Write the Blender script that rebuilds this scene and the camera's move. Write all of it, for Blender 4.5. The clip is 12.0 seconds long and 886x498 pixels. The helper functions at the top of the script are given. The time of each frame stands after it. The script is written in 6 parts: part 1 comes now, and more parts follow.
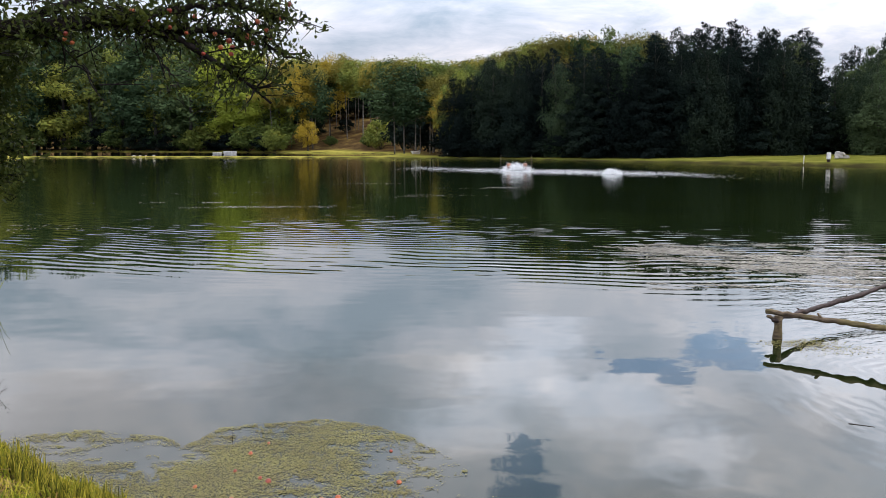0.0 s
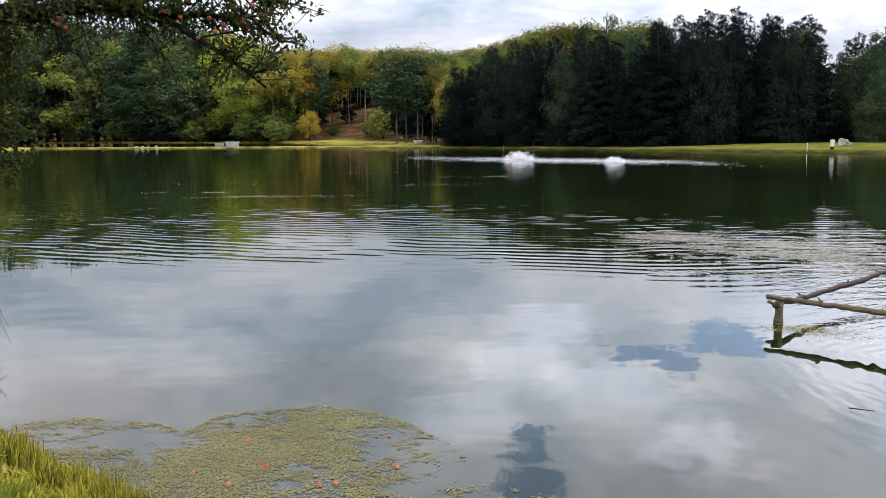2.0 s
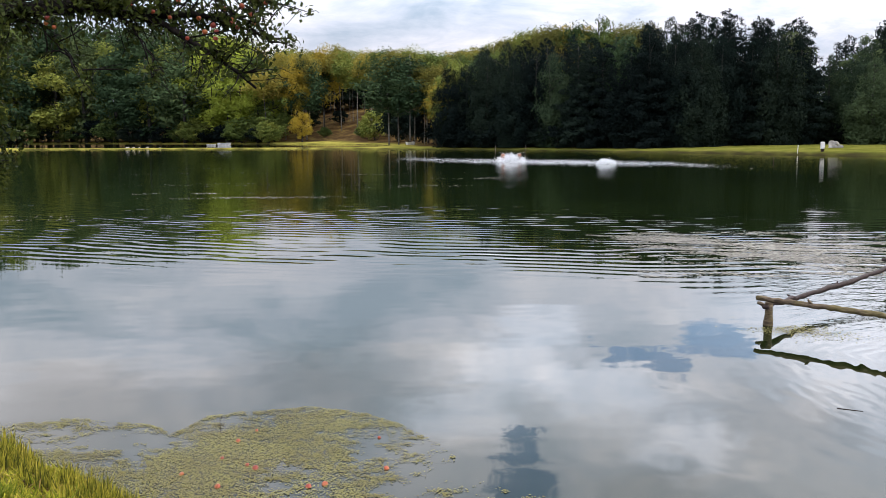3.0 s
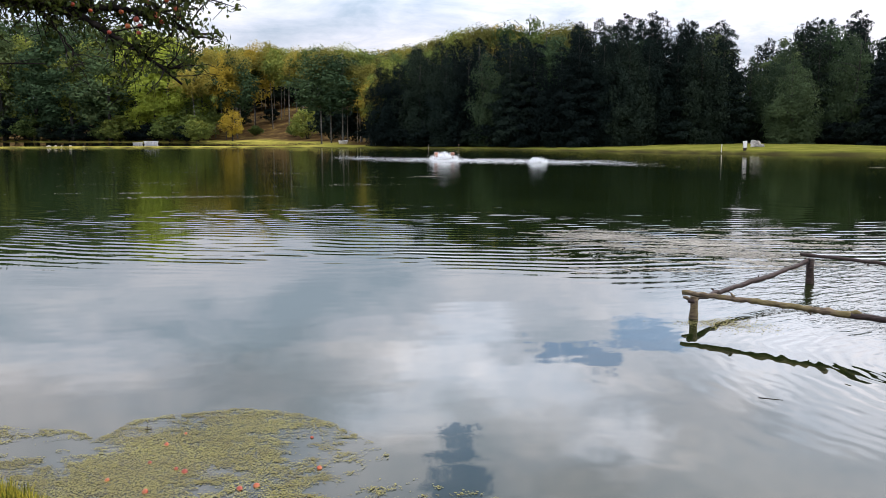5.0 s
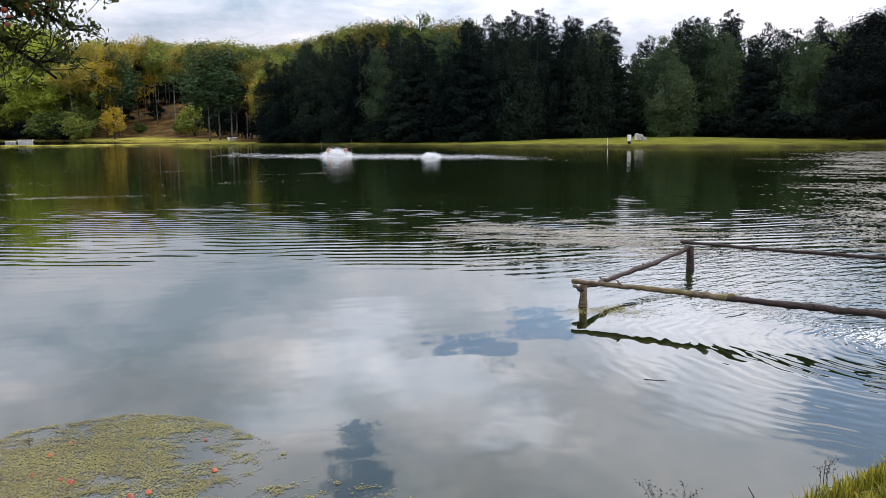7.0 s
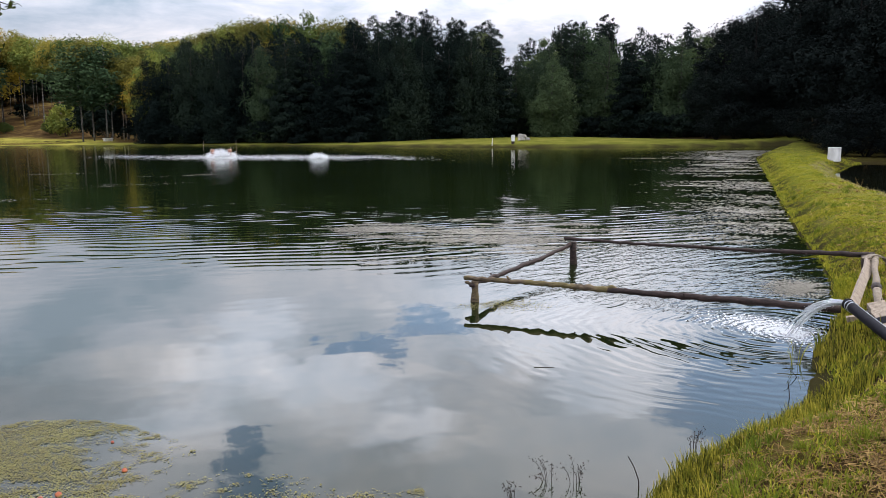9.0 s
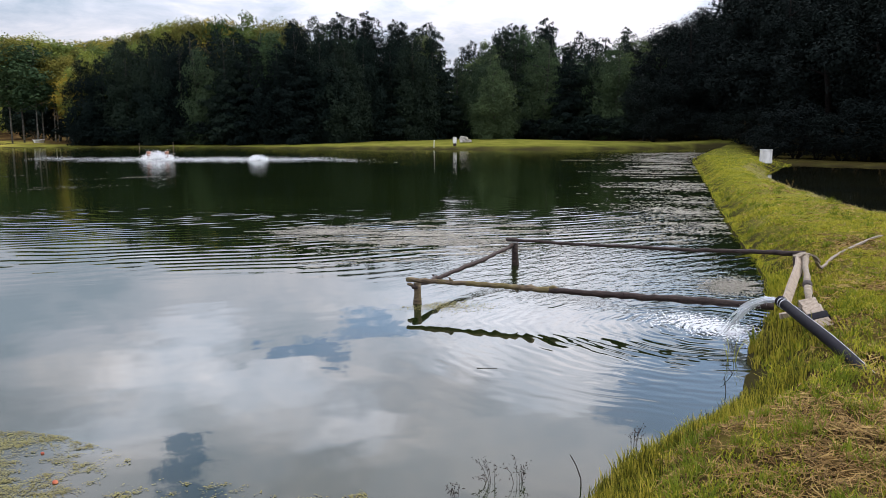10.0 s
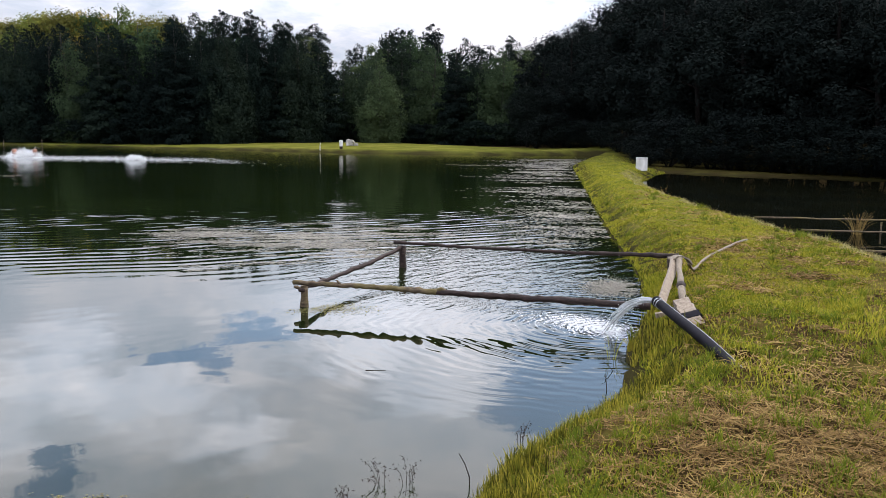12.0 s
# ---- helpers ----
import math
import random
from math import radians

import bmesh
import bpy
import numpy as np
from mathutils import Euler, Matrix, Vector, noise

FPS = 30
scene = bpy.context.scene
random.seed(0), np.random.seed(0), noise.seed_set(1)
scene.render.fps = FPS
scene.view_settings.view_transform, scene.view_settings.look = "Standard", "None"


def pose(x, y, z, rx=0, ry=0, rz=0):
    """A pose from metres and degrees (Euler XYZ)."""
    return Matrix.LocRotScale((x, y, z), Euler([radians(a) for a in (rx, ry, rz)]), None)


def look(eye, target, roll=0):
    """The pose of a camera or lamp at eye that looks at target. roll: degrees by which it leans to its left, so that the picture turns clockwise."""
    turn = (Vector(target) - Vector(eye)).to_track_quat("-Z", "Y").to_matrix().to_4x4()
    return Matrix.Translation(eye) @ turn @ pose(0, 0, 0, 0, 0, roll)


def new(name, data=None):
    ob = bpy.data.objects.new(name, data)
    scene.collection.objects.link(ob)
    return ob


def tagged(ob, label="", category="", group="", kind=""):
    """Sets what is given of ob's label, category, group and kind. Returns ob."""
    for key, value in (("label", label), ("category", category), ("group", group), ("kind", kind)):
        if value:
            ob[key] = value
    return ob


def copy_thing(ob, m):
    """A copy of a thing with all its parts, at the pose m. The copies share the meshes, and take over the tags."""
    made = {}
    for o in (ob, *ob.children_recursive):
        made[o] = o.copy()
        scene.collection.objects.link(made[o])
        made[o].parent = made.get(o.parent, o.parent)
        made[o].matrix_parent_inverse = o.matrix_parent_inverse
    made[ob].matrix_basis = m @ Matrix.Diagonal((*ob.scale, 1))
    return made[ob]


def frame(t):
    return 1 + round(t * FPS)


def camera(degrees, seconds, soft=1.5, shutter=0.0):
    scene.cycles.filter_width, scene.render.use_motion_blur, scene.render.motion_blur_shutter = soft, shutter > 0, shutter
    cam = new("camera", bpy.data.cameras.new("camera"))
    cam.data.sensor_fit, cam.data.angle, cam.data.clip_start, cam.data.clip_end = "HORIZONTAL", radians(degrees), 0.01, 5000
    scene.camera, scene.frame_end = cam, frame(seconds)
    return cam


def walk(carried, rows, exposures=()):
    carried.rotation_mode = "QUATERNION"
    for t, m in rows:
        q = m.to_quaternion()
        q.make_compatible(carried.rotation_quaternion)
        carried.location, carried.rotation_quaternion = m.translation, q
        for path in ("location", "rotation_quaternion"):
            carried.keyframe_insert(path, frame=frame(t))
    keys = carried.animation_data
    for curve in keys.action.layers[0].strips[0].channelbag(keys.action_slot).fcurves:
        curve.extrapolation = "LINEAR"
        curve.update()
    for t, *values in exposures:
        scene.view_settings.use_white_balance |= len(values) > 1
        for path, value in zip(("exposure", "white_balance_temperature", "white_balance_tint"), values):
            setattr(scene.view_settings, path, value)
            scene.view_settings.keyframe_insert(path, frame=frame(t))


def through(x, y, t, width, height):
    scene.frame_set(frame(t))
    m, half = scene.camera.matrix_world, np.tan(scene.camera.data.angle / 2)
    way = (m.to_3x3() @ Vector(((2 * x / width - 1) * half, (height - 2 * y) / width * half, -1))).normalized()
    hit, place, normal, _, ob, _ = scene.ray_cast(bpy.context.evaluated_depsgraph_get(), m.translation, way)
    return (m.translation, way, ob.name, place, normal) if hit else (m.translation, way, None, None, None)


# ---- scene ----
cam = camera(55.9, 12.0, 0.8)

# seconds, place of the camera, then yaw, pitch and roll in degrees
PATH = [
    (0, 0.000, 0.000, 2.037, -0.00, -7.41, 0.27),
    (0.5, 0.004, 0.026, 2.026, 0.15, -7.66, 0.39),
    (1, 0.015, 0.031, 2.015, 0.25, -7.92, 0.57),
    (1.5, 0.023, 0.029, 2.005, 0.26, -8.08, 0.60),
    (2, 0.037, 0.019, 2.003, 0.22, -8.11, 0.56),
    (2.5, 0.049, 0.014, 2.002, 0.09, -8.05, 0.53),
    (3, 0.051, 0.019, 1.998, -0.32, -8.01, 0.45),
    (5, 0.066, 0.013, 1.990, -4.87, -8.12, 0.30),
    (5.5, 0.069, 0.002, 1.989, -6.68, -8.23, 0.33),
    (6, 0.075, -0.005, 1.989, -8.51, -8.32, 0.46),
    (6.5, 0.081, -0.013, 1.983, -10.29, -8.40, 0.57),
    (7, 0.078, -0.016, 1.982, -12.08, -8.47, 0.67),
    (9, -0.076, -0.284, 2.020, -19.83, -8.56, 0.62),
    (9.5, -0.073, -0.276, 2.019, -21.82, -8.52, 0.60),
    (10, -0.059, -0.260, 2.010, -23.80, -8.45, 0.47),
    (10.5, -0.055, -0.253, 2.004, -25.77, -8.37, 0.30),
    (11, -0.048, -0.243, 1.998, -27.76, -8.29, 0.03),
    (11.5, -0.052, -0.243, 1.995, -29.76, -8.22, -0.25),
    (12, -0.077, -0.253, 1.992, -31.67, -8.16, -0.73),
]
walk(cam, [(t, pose(x, y, z, 90 + pitch, 0, yaw) @ pose(0, 0, 0, 0, 0, -roll)) for t, x, y, z, yaw, pitch, roll in PATH],
     [(0, -0.02), (1, 0.0), (2, 0.10), (3, 0.12), (5, 0.14), (6, 0.15), (7, 0.02), (9, -0.03), (10.5, -0.02), (12, 0.01)])
# ---- end of the walk ----

# ---------------------------------------------------------------- light
SUN_AZ, SUN_EL = 102.0, 42.0          # degrees clockwise from the y axis, degrees up
sun = new("sun", bpy.data.lights.new("sun", "SUN"))
sun.data.energy, sun.data.angle, sun.data.color = 2.0, radians(3.0), (1.0, 0.90, 0.74)
sun_dir = Vector((math.sin(radians(SUN_AZ)) * math.cos(radians(SUN_EL)), math.cos(radians(SUN_AZ)) * math.cos(radians(SUN_EL)), math.sin(radians(SUN_EL))))
sun.matrix_world = look(sun_dir * 200, (0, 0, 0))


class Nodes:
    """Short writing of node trees: n(type, {input: value or socket}, attribute=value) gives the node."""

    def __init__(self, tree):
        self.tree = tree
        tree.nodes.clear()

    def __call__(self, kind, inputs=None, **attributes):
        node = self.tree.nodes.new(kind)
        for key, value in attributes.items():
            setattr(node, key, value)
        for key, value in (inputs or {}).items():
            if isinstance(value, bpy.types.NodeSocket):
                self.tree.links.new(value, node.inputs[key])
            else:
                node.inputs[key].default_value = value
        return node

    def math(self, op, a, b=0.0, clamp=False):
        return self("ShaderNodeMath", {0: a, 1: b}, operation=op, use_clamp=clamp).outputs[0]

    def noise(self, vector, scale, detail=3.0, rough=0.5, distortion=0.0):
        return self("ShaderNodeTexNoise", {"Vector": vector, "Scale": scale, "Detail": detail, "Roughness": rough, "Distortion": distortion}).outputs["Fac"]

    def ramp(self, fac, stops):
        node = self("ShaderNodeValToRGB", {"Fac": fac})
        while len(node.color_ramp.elements) < len(stops):
            node.color_ramp.elements.new(0.5)
        for element, (at, colour) in zip(node.color_ramp.elements, stops):
            element.position, element.color = at, (*colour, 1) if len(colour) == 3 else colour
        return node.outputs["Color"]

    def span(self, value, low, high, to_low=0.0, to_high=1.0, smooth=True):
        return self("ShaderNodeMapRange", {"Value": value, "From Min": low, "From Max": high, "To Min": to_low, "To Max": to_high},
                    interpolation_type="SMOOTHSTEP" if smooth else "LINEAR").outputs[0]

    def mix(self, fac, a, b):
        node = self("ShaderNodeMix", data_type="RGBA")
        for index, value in ((0, fac), (6, a), (7, b)):
            if isinstance(value, bpy.types.NodeSocket):
                self.tree.links.new(value, node.inputs[index])
            else:
                node.inputs[index].default_value = value if index == 0 else (*value, 1)
        return node.outputs[2]

    def scaled(self, vector, scale):
        return self("ShaderNodeVectorMath", {0: vector, 1: scale}, operation="MULTIPLY").outputs[0]


world = bpy.data.worlds.new("sky")
scene.world = world
world.use_nodes = True
n = Nodes(world.node_tree)
sky = n("ShaderNodeTexSky", sky_type="NISHITA", sun_disc=False, sun_elevation=radians(SUN_EL), sun_rotation=radians(SUN_AZ), dust_density=0.6, ozone_density=2.0)
ray = n("ShaderNodeTexCoord").outputs["Generated"]
axes = n("ShaderNodeSeparateXYZ", {0: ray})
lift = n.math("ADD", n.math("MAXIMUM", axes.outputs[2], 0.0), 0.22)
flat = n("ShaderNodeCombineXYZ", {0: n.math("DIVIDE", axes.outputs[0], lift), 1: n.math("DIVIDE", axes.outputs[1], lift), 2: 3.7}).outputs[0]
# breaks in the cloud, with ragged edges
warp = n("ShaderNodeTexNoise", {"Vector": flat, "Scale": 7.0, "Detail": 6.0, "Roughness": 0.68}).outputs["Color"]
ragged = n("ShaderNodeVectorMath", {0: flat, 1: n.scaled(n("ShaderNodeVectorMath", {0: warp, 1: (0.5, 0.5, 0.5)}, operation="SUBTRACT").outputs[0], (0.34, 0.34, 0.0))}, operation="ADD").outputs[0]
closed = None
for gx, gy, wide in ((0.43, 1.96, 0.06), (0.53, 1.93, 0.075), (0.69, 2.02, 0.10), (0.15, 1.64, 0.045), (0.16, 1.55, 0.06), (0.14, 1.43, 0.06),
                     (1.10, 1.40, 0.13), (1.24, 1.36, 0.14), (1.20, 1.50, 0.12), (1.38, 1.46, 0.14), (1.12, 1.26, 0.12), (-1.9, 0.6, 0.4), (0.4, -1.6, 0.5), (2.2, -0.8, 0.3)):
    away = n.span(n("ShaderNodeVectorMath", {0: ragged, 1: (gx, gy, 3.7)}, operation="DISTANCE").outputs["Value"], wide * 0.7, wide * 1.25)
    closed = away if closed is None else n.math("MINIMUM", closed, away)
closed = n.math("ADD", n.math("MULTIPLY", closed, 0.70), 0.30)
# brighter and greyer heaps of cloud
# the last two heaps are added to brighten the fenced corner's water
heaps = None
for gx, gy, wide, gain in ((0.27, 2.15, 0.14, 0.34), (0.18, 1.94, 0.16, 0.40), (0.36, 1.80, 0.16, 0.38), (0.06, 1.72, 0.13, 0.34), (0.50, 1.56, 0.12, 0.42), (0.93, 1.53, 0.11, 0.30), (0.85, 1.75, 0.12, 0.25), (-0.20, 1.96, 0.24, -0.14), (-0.32, 1.74, 0.26, -0.20), (0.70, 1.66, 0.17, -0.16),
                           (0.36, 1.41, 0.12, -0.16), (-0.72, 1.98, 0.18, 0.06), (-0.75, 1.66, 0.26, -0.24), (1.21, 1.94, 0.42, 0.42), (0.95, 2.15, 0.34, 0.30)):
    glow = n.span(n("ShaderNodeVectorMath", {0: ragged, 1: (gx, gy, 3.7)}, operation="DISTANCE").outputs["Value"], wide * 0.3, wide * 1.3, gain, 0.0)
    heaps = glow if heaps is None else n.math("ADD", heaps, glow)
cover = n.math("MULTIPLY", closed, n.span(n.noise(flat, 0.62, 5.0, 0.55, 0.4), 0.24, 0.34))
billow = n.math("ADD", n.math("MULTIPLY", n.noise(flat, 0.95, 6.0, 0.55, 0.6), 0.5), n.math("MULTIPLY", n.noise(flat, 2.6, 8.0, 0.6, 0.4), 0.5))
near_sun = n("ShaderNodeVectorMath", {0: ray, 1: tuple(sun_dir)}, operation="DOT_PRODUCT").outputs["Value"]
cloud = n.ramp(billow, [(0.37, (0.50, 0.61, 0.76)), (0.48, (0.79, 0.845, 0.99)), (0.59, (1.13, 1.11, 1.20))])
cloud = n("ShaderNodeVectorMath", {0: cloud, "Scale": n.math("MULTIPLY", n.math("ADD", n.span(near_sun, -0.4, 0.75, 0.93, 1.16), heaps), n.span(axes.outputs[2], 0.06, 0.34, 0.79, 2.22))}, operation="SCALE").outputs[0]
blue = n.scaled(sky.outputs[0], (0.22, 0.27, 0.31))
n("ShaderNodeOutputWorld", {"Surface": n("ShaderNodeBackground", {"Color": n.mix(cover, blue, cloud), "Strength": 1.0}).outputs[0]})


# ---------------------------------------------------------------- materials
def material(name):
    m = bpy.data.materials.new(name)
    m.use_nodes = True
    return m, Nodes(m.node_tree)


def finish(n, base, roughness=0.6, bump=None, strength=0.3, distance=0.02, **more):
    inputs = {"Base Color": base if isinstance(base, bpy.types.NodeSocket) else (*base, 1), "Roughness": roughness, **more}
    if bump is not None:
        inputs["Normal"] = n("ShaderNodeBump", {"Height": bump, "Strength": strength, "Distance": distance}).outputs[0]
    shader = n("ShaderNodeBsdfPrincipled", inputs)
    n("ShaderNodeOutputMaterial", {"Surface": shader.outputs[0]})
    return shader


def place(n):
    return n("ShaderNodeNewGeometry").outputs["Position"]


def leaf_material(name, stops, spread=0.5, through=0.3, rough=0.55, shift=0.0, grainy=0.42, patches=0.45):
    """Leaves: each piece and each plant takes its own shade; some light passes through."""
    m, n = material(name)
    piece = n("ShaderNodeNewGeometry").outputs["Random Per Island"]
    plant = n("ShaderNodeObjectInfo").outputs["Random"]
    patch = n.noise(place(n), patches, 3.0)
    fac = n.math("ADD", n.math("ADD", n.math("MULTIPLY", piece, grainy), n.math("MULTIPLY", plant, spread)), n.math("ADD", n.math("MULTIPLY", n.math("SUBTRACT", patch, 0.5), 0.7), shift))
    colour = n.ramp(fac, stops)
    body = n("ShaderNodeBsdfPrincipled", {"Base Color": colour, "Roughness": rough, "Specular IOR Level": 0.06})
    glow = n("ShaderNodeBsdfTranslucent", {"Color": colour})
    n("ShaderNodeOutputMaterial", {"Surface": n("ShaderNodeMixShader", {0: through, 1: body.outputs[0], 2: glow.outputs[0]}).outputs[0]})
    return m


# dark species, with the far wood's shadow put into the leaf colour too
M_DARK_SHADE = leaf_material("dark_shaded_foliage", [(0.1, (0.005, 0.009, 0.008)), (0.5, (0.0075, 0.0135, 0.011)), (0.95, (0.019, 0.028, 0.017))], 0.75, 0.12, 1.0, 0.0, 0.08, 0.35)
# darker copy of the green leaves, with the woods' shade painted in
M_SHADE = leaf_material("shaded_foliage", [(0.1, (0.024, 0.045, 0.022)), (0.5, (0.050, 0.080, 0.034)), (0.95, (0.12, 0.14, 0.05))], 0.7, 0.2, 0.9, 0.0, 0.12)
# near-black leaves: the hill's deep shade is put into the colour
M_HILL_SHADE = leaf_material("hill_shade_foliage", [(0.1, (0.005, 0.0075, 0.0075)), (0.5, (0.0065, 0.010, 0.0092)), (0.95, (0.010, 0.0145, 0.0115))], 0.5, 0.0, 1.0, 0.1, 0.08)
M_GREY = leaf_material("grey_green_foliage", [(0.1, (0.018, 0.030, 0.018)), (0.5, (0.034, 0.054, 0.026)), (0.95, (0.07, 0.098, 0.042))], 0.6, 0.22, 0.7, 0.1, 0.25)
M_GREEN = leaf_material("green_foliage", [(0.1, (0.036, 0.062, 0.020)), (0.5, (0.115, 0.150, 0.037)), (0.95, (0.29, 0.29, 0.052))], 0.7, 0.3, 0.8, 0.0, 0.15)
M_LIME = leaf_material("lime_foliage", [(0.1, (0.18, 0.22, 0.035)), (0.5, (0.32, 0.37, 0.05)), (0.95, (0.46, 0.47, 0.07))], 0.3, 0.4, 0.8, 0.1, 0.2)
M_OLIVE = leaf_material("olive_foliage", [(0.1, (0.080, 0.086, 0.024)), (0.5, (0.195, 0.178, 0.040)), (0.95, (0.38, 0.30, 0.058))], 0.65, 0.4, 0.8, 0.0, 0.2)
M_GOLD = leaf_material("golden_foliage", [(0.1, (0.16, 0.125, 0.022)), (0.5, (0.34, 0.255, 0.034)), (0.95, (0.48, 0.36, 0.055))], 0.4, 0.45, 0.7, 0.1, 0.25)
M_APPLE_LEAF = leaf_material("apple_leaf", [(0.1, (0.028, 0.040, 0.010)), (0.40, (0.070, 0.082, 0.016)), (0.60, (0.16, 0.130, 0.026)), (0.85, (0.34, 0.16, 0.025))], 0.2, 0.35, 0.45, -0.06)
M_GRASS = leaf_material("grass_blade", [(0.0, (0.06, 0.09, 0.008)), (0.3, (0.18, 0.205, 0.017)), (0.6, (0.345, 0.315, 0.029)), (1.0, (0.48, 0.38, 0.08))], 0.0, 0.25, 0.6, 0.05, 0.75, 1.3)
M_TUFT = leaf_material("tuft_blade", [(0.0, (0.06, 0.095, 0.010)), (0.45, (0.15, 0.18, 0.018)), (0.9, (0.33, 0.29, 0.035))], 0.0, 0.4, 0.6, 0.1, 0.5, 2.5)
M_STUB = leaf_material("sedge_stub", [(0.0, (0.03, 0.035, 0.008)), (0.35, (0.15, 0.15, 0.018)), (0.6, (0.34, 0.29, 0.035)), (0.9, (0.50, 0.40, 0.09))], 0.0, 0.25, 0.6, -0.02, 0.75, 3.0)
M_STRAW = leaf_material("straw", [(0.0, (0.05, 0.028, 0.011)), (0.35, (0.20, 0.125, 0.044)), (0.7, (0.44, 0.32, 0.12))], 0.3, 0.1, 0.7)
M_BLEACHED = leaf_material("bleached_grass", [(0.0, (0.16, 0.14, 0.05)), (0.5, (0.32, 0.28, 0.12)), (0.95, (0.52, 0.47, 0.26))], 0.0, 0.2, 0.7, 0.1, 0.6, 1.5)
M_WEED = leaf_material("duckweed", [(0.0, (0.06, 0.042, 0.022)), (0.3, (0.14, 0.122, 0.042)), (0.6, (0.20, 0.185, 0.060)), (0.95, (0.29, 0.27, 0.11))], 0.0, 0.05, 0.5, 0.12, 0.5, 2.2)
# scum flakes; their pale tone also holds sky sheen and glints
M_SCUM_SHEEN = leaf_material("floating_scum", [(0.0, (0.05, 0.045, 0.03)), (0.35, (0.24, 0.22, 0.18)), (0.8, (0.55, 0.52, 0.46))], 0.2, 0.0, 0.45)

M_BARK, n = material("bark")
p = n.scaled(n("ShaderNodeTexCoord").outputs["Object"], (6.0, 6.0, 1.2))
grain = n.noise(p, 3.0, 6.0, 0.6)
finish(n, n.ramp(grain, [(0.3, (0.008, 0.007, 0.006)), (0.6, (0.020, 0.017, 0.013)), (0.75, (0.042, 0.037, 0.030))]), 0.85, grain, 0.6, 0.03)

# very dark bark: the backlit look of the limbs is put into the colour
M_APPLE_BARK, n = material("apple_bark")
grain = n.noise(n.scaled(n("ShaderNodeTexCoord").outputs["Object"], (9.0, 9.0, 9.0)), 3.0, 6.0, 0.6)
finish(n, n.ramp(grain, [(0.3, (0.005, 0.004, 0.004)), (0.6, (0.012, 0.010, 0.009)), (0.78, (0.032, 0.028, 0.022))]), 0.9, grain, 0.6, 0.02, **{"Specular IOR Level": 0.08})

M_PALE_BARK, n = material("pale_bark")
p = n.scaled(n("ShaderNodeTexCoord").outputs["Object"], (1.5, 1.5, 3.0))
grain = n.noise(p, 2.2, 5.0, 0.6)
finish(n, n.ramp(grain, [(0.35, (0.04, 0.036, 0.030)), (0.52, (0.10, 0.09, 0.075)), (0.72, (0.26, 0.245, 0.215))]), 0.8, grain, 0.4, 0.02)

M_LOG, n = material("weathered_log")
p = place(n)
grain = n.noise(n.scaled(p, (9.0, 9.0, 30.0)), 1.6, 6.0, 0.65)
moss = n.span(n.noise(p, 3.1, 4.0), 0.48, 0.62)
wood = n.ramp(grain, [(0.28, (0.022, 0.016, 0.012)), (0.5, (0.085, 0.062, 0.04)), (0.72, (0.19, 0.145, 0.095))])
finish(n, n.mix(n.math("MULTIPLY", moss, 0.40), wood, (0.13, 0.11, 0.026)), 0.8, grain, 0.7, 0.012, **{"Specular IOR Level": 0.2})

M_WET_LOG, n = material("wet_log")
grain = n.noise(n.scaled(place(n), (9.0, 9.0, 30.0)), 1.6, 6.0, 0.65)
finish(n, n.ramp(grain, [(0.3, (0.010, 0.007, 0.006)), (0.6, (0.036, 0.023, 0.020)), (0.8, (0.08, 0.055, 0.048))]), 0.6, grain, 0.6, 0.012, **{"Specular IOR Level": 0.18})

M_PLANK, n = material("bleached_plank")
p = place(n)
grain = n.noise(n.scaled(p, (22.0, 22.0, 5.0)), 1.4, 5.0, 0.65)
finish(n, n.ramp(grain, [(0.3, (0.11, 0.08, 0.06)), (0.55, (0.25, 0.20, 0.15)), (0.8, (0.36, 0.30, 0.235))]), 0.8, grain, 0.4, 0.006)

M_PIPE, n = material("black_plastic_pipe")
p = place(n)
scuff = n.noise(p, 14.0, 5.0, 0.6)
finish(n, n.ramp(scuff, [(0.35, (0.004, 0.0035, 0.006)), (0.6, (0.007, 0.006, 0.010)), (0.8, (0.018, 0.016, 0.020))]), 0.6, scuff, 0.15, 0.004, **{"Specular IOR Level": 0.06})

M_STEEL, n = material("clamp_steel")
finish(n, n.ramp(n.noise(place(n), 60.0, 3.0), [(0.4, (0.42, 0.42, 0.44)), (0.7, (0.66, 0.66, 0.68))]), 0.35, Metallic=0.85)

M_HOSE, n = material("canvas_hose")
p = place(n)
weave = n.noise(p, 40.0, 4.0, 0.6)
finish(n, n.ramp(weave, [(0.3, (0.08, 0.06, 0.045)), (0.6, (0.20, 0.16, 0.115)), (0.8, (0.33, 0.28, 0.21))]), 0.8, weave, 0.3, 0.004)

M_WHITE, n = material("white_weathered_paint")
p = place(n)
stain = n.noise(n.scaled(p, (3.0, 3.0, 0.8)), 1.7, 5.0, 0.6)
finish(n, n.ramp(stain, [(0.3, (0.36, 0.35, 0.33)), (0.55, (0.60, 0.59, 0.57)), (0.8, (0.74, 0.74, 0.72))]), 0.65, stain, 0.1, 0.01)

M_STONE, n = material("pale_stone")
p = place(n)
grit = n.noise(p, 2.5, 6.0, 0.65)
finish(n, n.ramp(grit, [(0.3, (0.16, 0.15, 0.13)), (0.7, (0.36, 0.34, 0.31))]), 0.85, grit, 0.5, 0.05)

M_RUST, n = material("rusty_metal")
finish(n, n.ramp(n.noise(place(n), 5.0, 5.0), [(0.3, (0.10, 0.045, 0.03)), (0.7, (0.34, 0.16, 0.10))]), 0.7)

M_FOAM, n = material("white_water")
